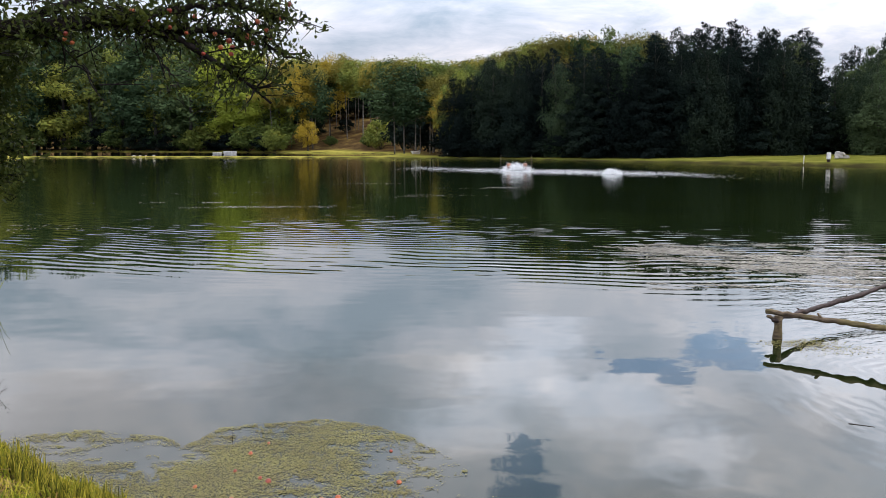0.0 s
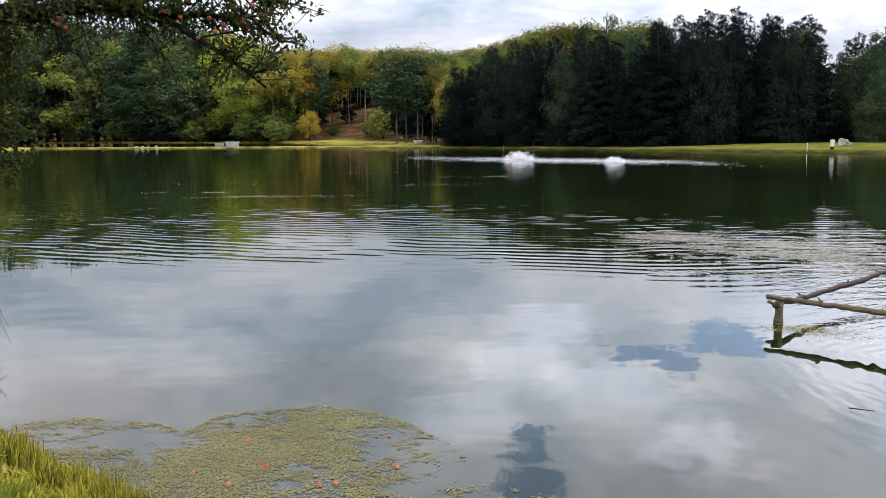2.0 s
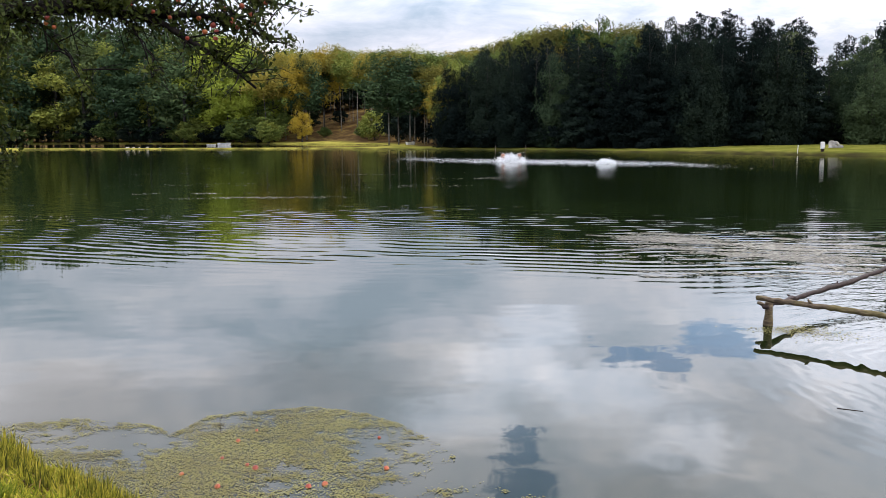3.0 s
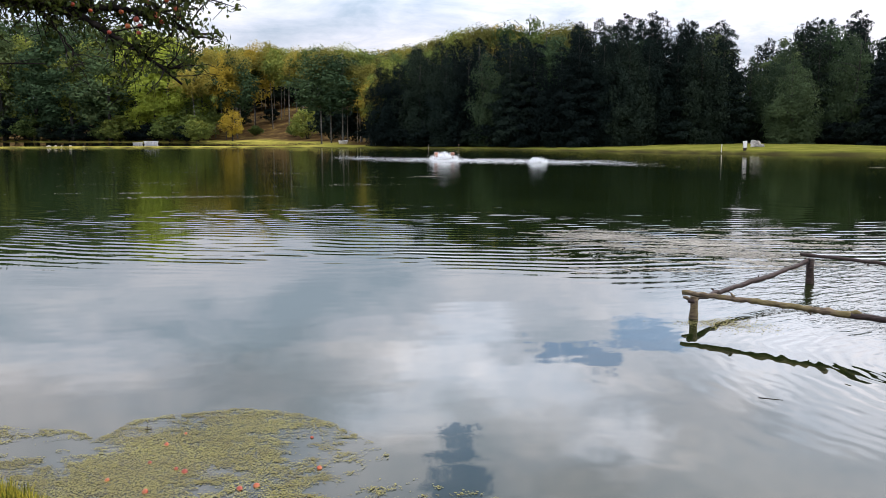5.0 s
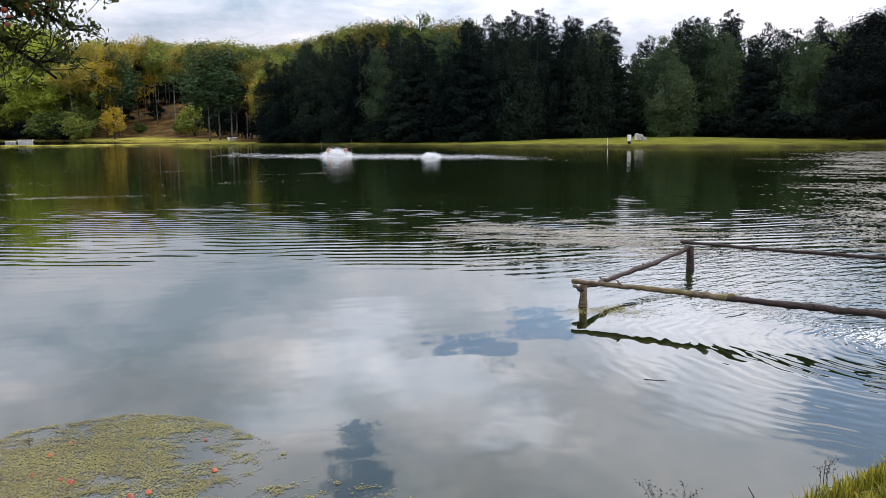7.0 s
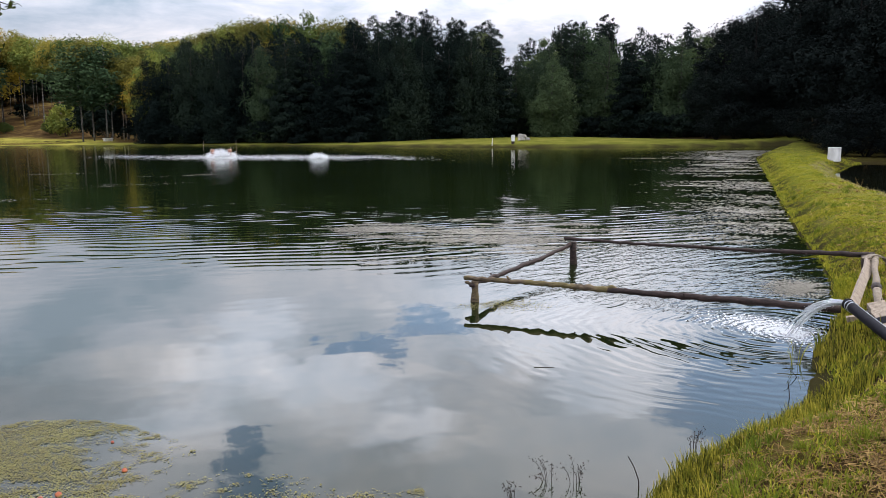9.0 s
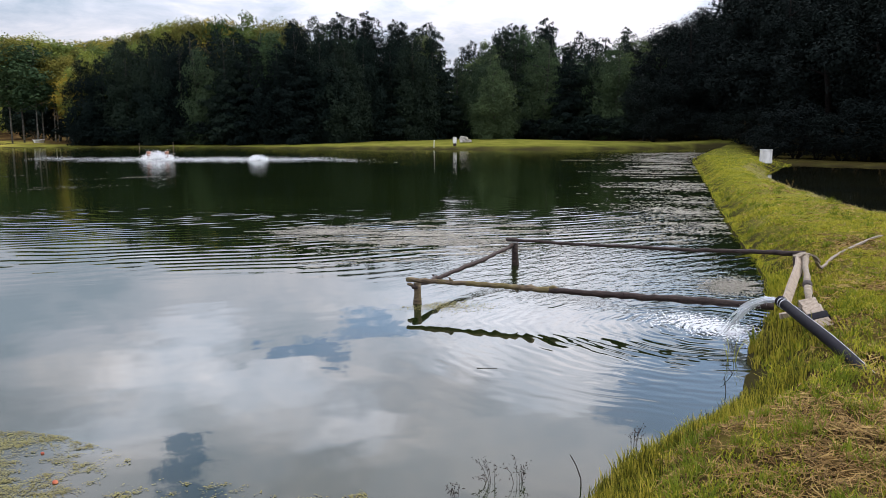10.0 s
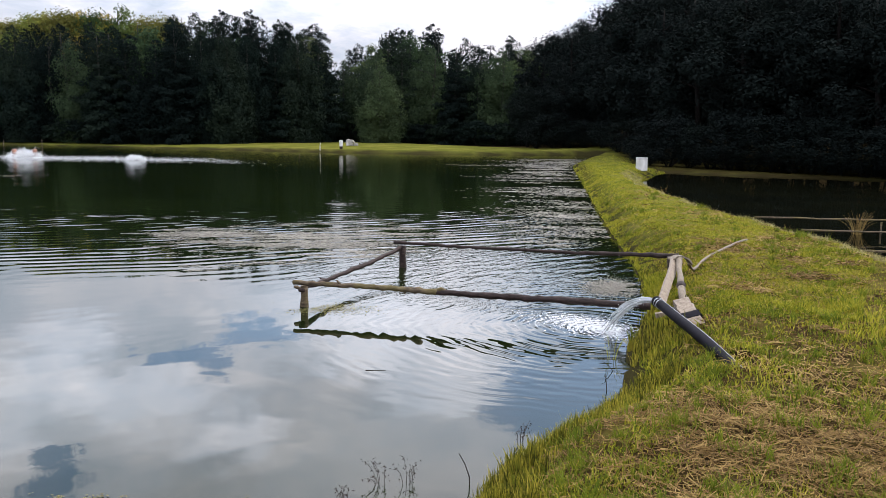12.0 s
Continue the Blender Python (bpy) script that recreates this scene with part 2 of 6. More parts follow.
foam = finish(n, (0.72, 0.74, 0.76), 0.25)
foam.inputs["Subsurface Weight"].default_value = 0.0

M_APPLE, n = material("red_apple")
blush = n.math("ADD", n.math("MULTIPLY", n.noise(place(n), 25.0, 2.0), 0.6), n.math("MULTIPLY", n("ShaderNodeObjectInfo").outputs["Random"], 0.4))
finish(n, n.ramp(blush, [(0.3, (0.15, 0.012, 0.008)), (0.55, (0.27, 0.040, 0.012)), (0.85, (0.33, 0.12, 0.025))]), 0.42)

# water: murky body under a mirror surface; ripples run in rings from the aerators and from the outflow
M_WATER, n = material("pond_water")
p = place(n)


def rings(cx, cy, length, wobble):
    r = n("ShaderNodeVectorMath", {0: p, 1: (cx, cy, 0)}, operation="DISTANCE").outputs["Value"]
    turn = n.math("ADD", n.math("MULTIPLY", r, 2 * math.pi / length), n.math("MULTIPLY", n.noise(p, wobble[0], 2.0), wobble[1]))
    return r, n.math("SINE", turn)


r1, wave1 = rings(6.0, 54.0, 0.40, (0.24, 30.0))
r1b, wave1b = rings(11.0, 49.0, 0.33, (0.3, 24.0))
side = n("ShaderNodeSeparateXYZ", {0: p}).outputs[0]
band = n.math("MULTIPLY", n.span(r1, 26.0, 38.0), n.span(n.math("SUBTRACT", r1, n.span(side, 1.5, 6.5, 0.0, 3.6)), 43.6, 41.6))
gusts = n.math("MULTIPLY", n.span(n.noise(n.scaled(p, (0.12, 0.35, 1.0)), 1.0, 3.0), 0.38, 0.58), n.span(n.noise(n.scaled(p, (0.8, 1.5, 1.0)), 1.0, 3.0), 0.38, 0.62, 0.1, 1.4))
swell = n.math("MULTIPLY", n.math("ADD", n.math("MULTIPLY", wave1, 0.0018), n.math("MULTIPLY", wave1b, 0.0010)), n.math("MULTIPLY", band, n.math("ADD", n.math("MULTIPLY", gusts, 0.8), 0.25)))
r2, wave2 = rings(5.6, 6.15, 0.15, (1.6, 18.0))
splash = n.math("MULTIPLY", n.math("MULTIPLY", wave2, 0.0010), n.span(r2, 3.5, 0.2))
r3, wave3 = rings(5.6, 6.0, 0.16, (1.3, 16.0))
corner = n.math("MULTIPLY", n.math("MULTIPLY", wave3, 0.0008), n.span(r3, 3.3, 0.6))
slow = n.math("MULTIPLY", n.noise(n.scaled(p, (0.8, 1.5, 1.0)), 0.8, 2.0, 0.4), n.span(r1, 47.0, 40.0, 0.0045, 0.0010))
far = n.math("MULTIPLY", n.noise(n.scaled(p, (0.7, 2.4, 1.0)), 2.2, 3.0, 0.5), n.math("MULTIPLY", n.span(n.noise(n.scaled(p, (0.05, 0.16, 1.0)), 1.0, 3.0), 0.46, 0.62, 0.25, 1.0), n.span(r1, 48.0, 36.0, 0.0, 0.0028)))
r6, wave6 = rings(5.6, 6.1, 0.34, (0.9, 12.0))
roll = n.math("MULTIPLY", n.math("MULTIPLY", wave6, 0.0004), n.math("MULTIPLY", n.span(r6, 5.6, 3.2), n.span(n.noise(n.scaled(p, (0.9, 0.9, 1.0)), 1.0, 2.0), 0.42, 0.60)))
# short chop in the fenced corner and in gusts along the dam
axes = n("ShaderNodeSeparateXYZ", {0: p})
off_dam = n.math("SUBTRACT", n.math("MULTIPLY", n.math("SUBTRACT", axes.outputs[1], 8.15), 0.66), n.math("MULTIPLY", n.math("SUBTRACT", axes.outputs[0], 8.2), 0.75))
along_dam = n.math("MULTIPLY", n.math("MULTIPLY", n.span(off_dam, 5.5, 0.5), n.span(off_dam, -2.5, -1.2)), n.span(n.noise(n.scaled(p, (0.22, 0.5, 1.0)), 1.0, 3.0), 0.42, 0.60))
r4 = n("ShaderNodeVectorMath", {0: p, 1: (6.7, 9.2, 0)}, operation="DISTANCE").outputs["Value"]
choppy = n.math("MAXIMUM", n.math("MULTIPLY", along_dam, n.span(axes.outputs[1], 8.0, 12.0)), n.span(r4, 3.6, 1.6))
turned = n("ShaderNodeVectorRotate", {"Vector": p, "Angle": radians(-25)}, rotation_type="Z_AXIS").outputs[0]
chop = n.math("MULTIPLY", n.math("MULTIPLY", n.noise(n.scaled(turned, (3.2, 9.5, 1.0)), 1.0, 3.0, 0.5), 0.0125), choppy)
stir = n.math("MULTIPLY", n.noise(n.scaled(p, (1.3, 3.4, 1.0)), 1.0, 4.0, 0.55), n.span(axes.outputs[1], 14.0, 34.0, 0.0, 0.0062))
height = n.math("ADD", n.math("ADD", chop, stir), n.math("ADD", n.math("ADD", swell, n.math("ADD", splash, roll)), n.math("ADD", n.math("ADD", slow, far), corner)))
murk = n.ramp(n.noise(p, 0.25, 3.0), [(0.35, (0.005, 0.0088, 0.002)), (0.65, (0.008, 0.0135, 0.003))])
normal = n("ShaderNodeBump", {"Height": height, "Strength": 1.0, "Distance": 1.0}).outputs[0]
water = n("ShaderNodeBsdfPrincipled", {"Base Color": murk, "Roughness": n.span(axes.outputs[1], 18.0, 75.0, 0.01, 0.035), "IOR": 1.38, "Normal": normal})
n("ShaderNodeOutputMaterial", {"Surface": water.outputs[0]})

# the side and back ponds: still, darker water copy, shade put into its colour
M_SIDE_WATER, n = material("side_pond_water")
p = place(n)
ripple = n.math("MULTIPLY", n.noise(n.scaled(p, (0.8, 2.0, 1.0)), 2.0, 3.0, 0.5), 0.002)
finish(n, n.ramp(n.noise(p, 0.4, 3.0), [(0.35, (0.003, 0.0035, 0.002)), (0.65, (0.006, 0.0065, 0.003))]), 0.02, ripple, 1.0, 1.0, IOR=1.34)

# ground: turf with straw, turning to leaf litter in the woods (the sheet's own "litter" value)
M_GROUND, n = material("ground")
p = place(n)
turf = n.ramp(n.noise(p, 1.1, 6.0, 0.62), [(0.32, (0.016, 0.010, 0.006)), (0.45, (0.038, 0.025, 0.011)), (0.58, (0.075, 0.060, 0.016)), (0.75, (0.15, 0.11, 0.036))])
fleck = n.noise(p, 22.0, 5.0, 0.7)
turf = n.mix(n.span(fleck, 0.5, 0.75, 0.0, 0.55), turf, (0.085, 0.10, 0.02))
meadow = n.ramp(n.noise(p, 0.5, 6.0, 0.65), [(0.3, (0.060, 0.066, 0.012)), (0.5, (0.105, 0.108, 0.02)), (0.7, (0.16, 0.145, 0.035))])
# brighter grass on the left dam: its sunshine is put into the colour
sunlit = n.ramp(n.noise(p, 0.35, 5.0, 0.6), [(0.35, (0.12, 0.12, 0.022)), (0.6, (0.27, 0.235, 0.05))])
meadow = n.mix(n("ShaderNodeAttribute", attribute_name="sunlit").outputs["Fac"], meadow, sunlit)
turf = n.mix(n("ShaderNodeAttribute", attribute_name="meadow").outputs["Fac"], turf, meadow)
turf = n.mix(n("ShaderNodeAttribute", attribute_name="mud_shade").outputs["Fac"], turf, (0.032, 0.028, 0.012))
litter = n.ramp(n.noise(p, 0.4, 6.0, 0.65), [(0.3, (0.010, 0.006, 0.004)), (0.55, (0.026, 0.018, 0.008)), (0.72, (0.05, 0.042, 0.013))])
# brighter copy of the litter, for the lit slope on the left
lit_litter = n.ramp(n.noise(p, 0.4, 6.0, 0.65), [(0.3, (0.028, 0.016, 0.009)), (0.52, (0.085, 0.054, 0.024)), (0.68, (0.16, 0.115, 0.035))])
litter = n.mix(n("ShaderNodeAttribute", attribute_name="sunlit").outputs["Fac"], litter, lit_litter)
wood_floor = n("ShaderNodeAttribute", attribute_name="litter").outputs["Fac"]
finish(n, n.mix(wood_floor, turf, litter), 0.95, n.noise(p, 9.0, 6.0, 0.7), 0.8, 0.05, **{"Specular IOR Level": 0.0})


# ---------------------------------------------------------------- makers
def mesh_of(name, verts, faces, mat):
    me = bpy.data.meshes.new(name)
    verts = np.asarray(verts, dtype=np.float32)
    if isinstance(faces, np.ndarray):
        k = faces.shape[1]
        me.vertices.add(len(verts))
        me.vertices.foreach_set("co", verts.ravel())
        me.loops.add(faces.size)
        me.loops.foreach_set("vertex_index", faces.astype(np.int32).ravel())
        me.polygons.add(len(faces))
        me.polygons.foreach_set("loop_start", np.arange(0, faces.size, k, dtype=np.int32))
        me.update(calc_edges=True)
    else:
        me.from_pydata([tuple(v) for v in verts], [], faces)
    me.materials.append(mat)
    return me


def smooth(me):
    me.polygons.foreach_set("use_smooth", np.ones(len(me.polygons), dtype=bool))
    return me


def part(name, data, mat, parent, label=""):
    """Links a bmesh or a mesh as one object under a thing or a part."""
    if isinstance(data, bmesh.types.BMesh):
        me = bpy.data.meshes.new(name)
        data.to_mesh(me)
        data.free()
        me.materials.append(mat)
        data = me
    ob = new(name, data)
    ob.parent = parent
    return tagged(ob, label)


def thing(name, at, label, category, group="", kind="", turn=0.0):
    ob = new(name)
    ob.empty_display_size = 0.1
    ob.matrix_basis = pose(*at, 0, 0, turn)
    return tagged(ob, label, category, group, kind)


def tube(points, radii, sides=8, rough=0.0, seed=0, closed=True):
    """Verts and faces of a round bar along points, with a slightly uneven skin."""
    rng = np.random.default_rng(seed)
    pts = np.array(points, dtype=float)
    radii = np.broadcast_to(np.array(radii, dtype=float), (len(pts),))
    ways = np.gradient(pts, axis=0)
    ways /= np.linalg.norm(ways, axis=1)[:, None] + 1e-9
    side = np.cross(ways[0], (0, 0, 1.0))
    if np.linalg.norm(side) < 0.1:
        side = np.cross(ways[0], (1.0, 0, 0))
    verts, faces = [], []
    for i, (c, w, r) in enumerate(zip(pts, ways, radii)):
        side = side - w * (side @ w)
        side /= np.linalg.norm(side)
        up = np.cross(w, side)
        for k in range(sides):
            a = 2 * math.pi * k / sides
            rr = r * (1 + rough * rng.normal())
            verts.append(c + rr * (math.cos(a) * side + math.sin(a) * up))
        if i:
            b = (i - 1) * sides
            faces += [(b + k, b + (k + 1) % sides, b + sides + (k + 1) % sides, b + sides + k) for k in range(sides)]
    if closed:
        faces += [tuple(range(sides - 1, -1, -1)), tuple(range(len(verts) - sides, len(verts)))]
    return verts, faces


def tubes(bars):
    verts, faces = [], []
    for v, f in bars:
        b = len(verts)
        verts += v
        faces += [tuple(i + b for i in face) for face in f]
    return verts, faces


def fine(points, count):
    """More points along a bent line (Catmull-Rom)."""
    p = [np.array(q, dtype=float) for q in points]
    p = [2 * p[0] - p[1]] + p + [2 * p[-1] - p[-2]]
    out = []
    spans = len(p) - 3
    for k in range(count):
        u = k / (count - 1) * spans
        i = min(int(u), spans - 1)
        s = u - i
        a, b, c, d = p[i:i + 4]
        out.append(0.5 * (2 * b + (c - a) * s + (2 * a - 5 * b + 4 * c - d) * s * s + (3 * b - a - 3 * c + d) * s ** 3))
    return out


def unit(v):
    return v / (np.linalg.norm(v, axis=-1, keepdims=True) + 1e-9)


def leaves(rng, centres, outward, length, width, droop=0.0, loose=0.9, tri=False):
    """Diamond (or, far off, three-cornered) leaves or sprays, one at each centre, roughly facing outward."""
    k = len(centres)
    facing = unit(outward + loose * rng.normal(size=(k, 3)))
    along = unit(np.cross(facing, rng.normal(size=(k, 3))) + droop * np.array((0, 0, -1.0)))
    across = unit(np.cross(facing, along))
    l = (length * rng.uniform(0.6, 1.3, k))[:, None]
    w = (width * rng.uniform(0.6, 1.3, k))[:, None]
    bend = facing * l * 0.12
    if tri:
        skew = across * w * rng.uniform(-0.3, 0.3, (k, 1))
        corners = np.stack([centres - along * l / 2 + across * w / 2 - bend, centres - along * l / 2 - across * w / 2 + skew, centres + along * l / 2 + skew], 1)
        return corners.reshape(-1, 3), np.arange(3 * k).reshape(-1, 3)
    quad = np.stack([centres - along * l / 2 - bend, centres + across * w / 2, centres + along * l / 2 - bend, centres - across * w / 2], 1)
    return quad.reshape(-1, 3), np.arange(4 * k).reshape(-1, 4)


def scatter_flakes(rng, xy, z, size, sides=5, stretch=1.0):
    """Flat uneven flakes that lie on the water."""
    k = len(xy)
    turn = rng.uniform(0, 2 * math.pi, k)[:, None] + np.arange(sides)[None] * 2 * math.pi / sides
    r = size[:, None] * rng.uniform(0.55, 1.2, (k, sides))
    z = np.broadcast_to(z, (k,))[:, None] + np.zeros((k, sides))
    v = np.stack([xy[:, :1] + r * np.cos(turn) * stretch, xy[:, 1:] + r * np.sin(turn), z], 2)
    return v.reshape(-1, 3), np.arange(sides * k).reshape(-1, sides)


def value_noise(x, y, seed=0):
    """Smooth noise in 0..1 on arrays."""
    def h(i, j):
        s = np.sin(i * 127.1 + j * 311.7 + seed * 74.7) * 43758.5453
        return s - np.floor(s)
    i, j = np.floor(x), np.floor(y)
    u, v = x - i, y - j
    u, v = u * u * (3 - 2 * u), v * v * (3 - 2 * v)
    return (h(i, j) * (1 - u) + h(i + 1, j) * u) * (1 - v) + (h(i, j + 1) * (1 - u) + h(i + 1, j + 1) * u) * v


def fractal(x, y, seed=0):
    return (value_noise(x, y, seed) + 0.5 * value_noise(2.1 * x, 2.1 * y, seed + 1) + 0.25 * value_noise(4.3 * x, 4.3 * y, seed + 2)) / 1.75


# ---------------------------------------------------------------- ground and water
POND = [(-3.6, 5.95), (-4.3, 6.9), (-6.4, 10.4), (-12.2, 20.5), (-23, 40), (-46, 82), (-57, 107), (-54, 113), (-36, 109.5), (-13, 103.5), (0, 95.5), (12, 86),
        (19.5, 75.5), (26, 66), (30, 61.5), (37, 56), (46.5, 52.6), (47, 51.4), (40, 45.2), (31, 36.3), (20.3, 23), (13.7, 14.9), (10.9, 11.4), (8.9, 8.85), (7.9, 7.6), (6.8, 6.5),
        (5.5, 5.25), (4.85, 4.65), (4.4, 4.22), (3.9, 4.02), (3.4, 3.80), (2.75, 3.55), (2.3, 3.28), (1.9, 2.9), (1.3, 2.6), (0.3, 2.85), (-0.9, 3.6), (-1.7, 4.25), (-2.35, 4.85), (-2.9, 5.35)]
SIDE_POND = [(10.3, 4.6), (12.1, 7.3), (13.5, 9.8), (14.9, 12.2), (17.6, 16.1), (22.3, 22.2), (26.2, 25.9), (28.0, 27.25), (31.0, 29.3), (31.8, 27.6), (32.6, 25.4), (34.2, 23.2), (35.8, 20.2), (35.5, 8), (33, -6), (20, -10), (12, -4), (9.7, 1)]
BACK_POND = [(-62, 118.5), (-52, 116.3), (-34, 112.6), (-12, 107), (-8, 107.5), (-7.6, 127), (-14, 138), (-22.4, 146), (-41, 158), (-60, 170), (-78, 183), (-98, 180)]


def pond_distance(x, y, outline):
    """Metres outside an outline (negative inside)."""
    best, inside = np.full(x.shape, 1e9), np.zeros(x.shape, dtype=bool)
    for (ax, ay), (bx, by) in zip(outline, outline[1:] + outline[:1]):
        ex, ey = bx - ax, by - ay
        s = np.clip(((x - ax) * ex + (y - ay) * ey) / (ex * ex + ey * ey), 0, 1)
        best = np.minimum(best, np.hypot(x - ax - s * ex, y - ay - s * ey))
        with np.errstate(divide="ignore", invalid="ignore"):
            inside ^= ((ay > y) != (by > y)) & (x < ax + (y - ay) / (by - ay) * ex)
    return np.where(inside, -best, best)


def shore(x, y):
    return np.minimum(np.minimum(pond_distance(x, y, POND), pond_distance(x, y, SIDE_POND)), pond_distance(x, y, BACK_POND))


def step(v, a, b):
    s = np.clip((v - a) / (b - a), 0, 1)
    return s * s * (3 - 2 * s)


def corner_bank(x, y):
    """1 on the wide flat bank in the pond's far corner."""
    return step(x, 17, 26) * step(-x, -50, -42) * step(y, 44, 50)


def ground_height(x, y):
    x, y = np.asarray(x, dtype=float), np.asarray(y, dtype=float)
    d = shore(x, y)
    r = np.hypot(x, y)
    ragged = (0.26 * (fractal(1.3 * x, 1.3 * y, 25) - 0.5) + 0.16 * (fractal(3.4 * x, 3.4 * y, 5) - 0.5)) * np.clip(20 / (r + 5), 0.2, 1)
    d = d + ragged
    corner = corner_bank(x, y)
    far_bank = step(0.66 * y - 0.75 * x, 1.0, 6.0) * step(r, 35, 50) * (1 - 0.9 * corner)
    side_bank = step(0.75 * x - 0.66 * y, 1.8, 3.5) * step(x, 28.5, 30.5)
    rise = (0.40 - 0.10 * step(r, 35, 60)) * (1 - 0.70 * np.maximum(far_bank, side_bank)) + 0.10 * (fractal(0.6 * x, 0.6 * y, 2) - 0.5) * (1 - 0.6 * far_bank) + 0.05 * (fractal(3 * x, 3 * y, 9) - 0.5) + 0.07 * (fractal(7 * x, 7 * y, 10) - 0.5) * step(-r, -14, -8)
    z = np.where(d < 0, np.maximum(1.1 * d, -0.9), rise * step(d, -0.12, 0.75))
    z = z + np.where(d > 0, 0.16 * corner * step(d, 2.0, 20.0) + 0.16 * far_bank * step(d, 0.4, 4.0), 0.0)
    hill_left = (step(y + 0.8 * x, 132, 245) * 13 + step(y + 0.8 * x, 128, 172) * step(-np.abs(y + 8.5 * x - 40), -420, -150) * 2.3) * step(-x, -40, 10)
    along = 0.80 * x - 0.60 * y
    hill_right = step(x, 38, 110) * step(along, -12, 25) * 9
    far_rise = step(r, 160, 700) * 3
    return z + hill_left + hill_right + far_rise


def build_ground():
    angles = np.concatenate([np.arange(-42, 66, 0.6), np.arange(66, 318, 4.0)])
    radii = np.concatenate([[0.0], np.geomspace(0.6, 60, 330), np.geomspace(61, 220, 110), np.geomspace(230, 4000, 24)])
    a, r = np.meshgrid(np.radians(angles), radii)
    x, y = r * np.sin(a), r * np.cos(a)
    z = ground_height(x, y)
    k = len(angles)
    i, j = np.meshgrid(np.arange(len(radii) - 1), np.arange(k), indexing="ij")
    jn = (j + 1) % k
    faces = np.stack([i * k + j, (i + 1) * k + j, (i + 1) * k + jn, i * k + jn], 2).reshape(-1, 4)[:, ::-1]
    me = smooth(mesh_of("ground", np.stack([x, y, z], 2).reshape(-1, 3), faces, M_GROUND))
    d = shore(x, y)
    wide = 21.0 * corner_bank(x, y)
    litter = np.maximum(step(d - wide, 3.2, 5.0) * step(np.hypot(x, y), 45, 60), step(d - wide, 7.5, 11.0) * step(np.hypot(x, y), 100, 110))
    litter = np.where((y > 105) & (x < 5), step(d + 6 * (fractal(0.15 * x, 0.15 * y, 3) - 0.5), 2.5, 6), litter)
    # the side pond's far bank takes the same dark colour
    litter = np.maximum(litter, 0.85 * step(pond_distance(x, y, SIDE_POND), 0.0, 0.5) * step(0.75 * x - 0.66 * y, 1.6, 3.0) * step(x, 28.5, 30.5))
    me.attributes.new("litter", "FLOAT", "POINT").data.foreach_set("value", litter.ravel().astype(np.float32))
    me.attributes.new("meadow", "FLOAT", "POINT").data.foreach_set("value", step(np.hypot(x, y), 9, 17).ravel().astype(np.float32))
    me.attributes.new("sunlit", "FLOAT", "POINT").data.foreach_set("value", (step(-x, -4, 8) * step(y, 92, 104)).ravel().astype(np.float32))
    # wet mud by the water; past 34 m it also paints the shadowed bank face
    mud_shade = np.where(np.hypot(x, y) > 34, step(-d, -0.75, -0.3), step(-d, -0.55, -0.05))
    me.attributes.new("mud_shade", "FLOAT", "POINT").data.foreach_set("value", mud_shade.ravel().astype(np.float32))
    return tagged(new("ground", me), "grassy banks and wooded slopes round the ponds", "ground", kind="structure")


build_ground()


def build_water(name, outline, label, mat):
    c = np.mean(outline, axis=0)
    pts = []
    for k, (x, y) in enumerate(outline):
        ax, ay = outline[k - 1]
        bx, by = outline[(k + 1) % len(outline)]
        w = np.array((by - ay, ax - bx), dtype=float)
        w /= np.linalg.norm(w)
        if pond_distance(np.array([x + 0.05 * w[0]]), np.array([y + 0.05 * w[1]]), outline)[0] < 0:
            w = -w
        pts.append((x + 0.5 * w[0], y + 0.5 * w[1], 0.0))
    bm = bmesh.new()
    bm.faces.new([bm.verts.new(q) for q in pts])
    bmesh.ops.triangulate(bm, faces=bm.faces[:])
    bm.normal_update()
    for f in bm.faces:
        if f.normal.z < 0:
            f.normal_flip()
    me = bpy.data.meshes.new(name)
    bm.to_mesh(me)
    bm.free()
    me.materials.append(mat)
    return tagged(new(name, me), label, "water", kind="structure")


build_water("water", POND, "dark green fish pond water mirroring cloudy sky", M_WATER)
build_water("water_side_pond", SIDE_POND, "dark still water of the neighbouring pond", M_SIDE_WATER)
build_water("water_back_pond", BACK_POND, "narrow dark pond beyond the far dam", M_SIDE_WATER)


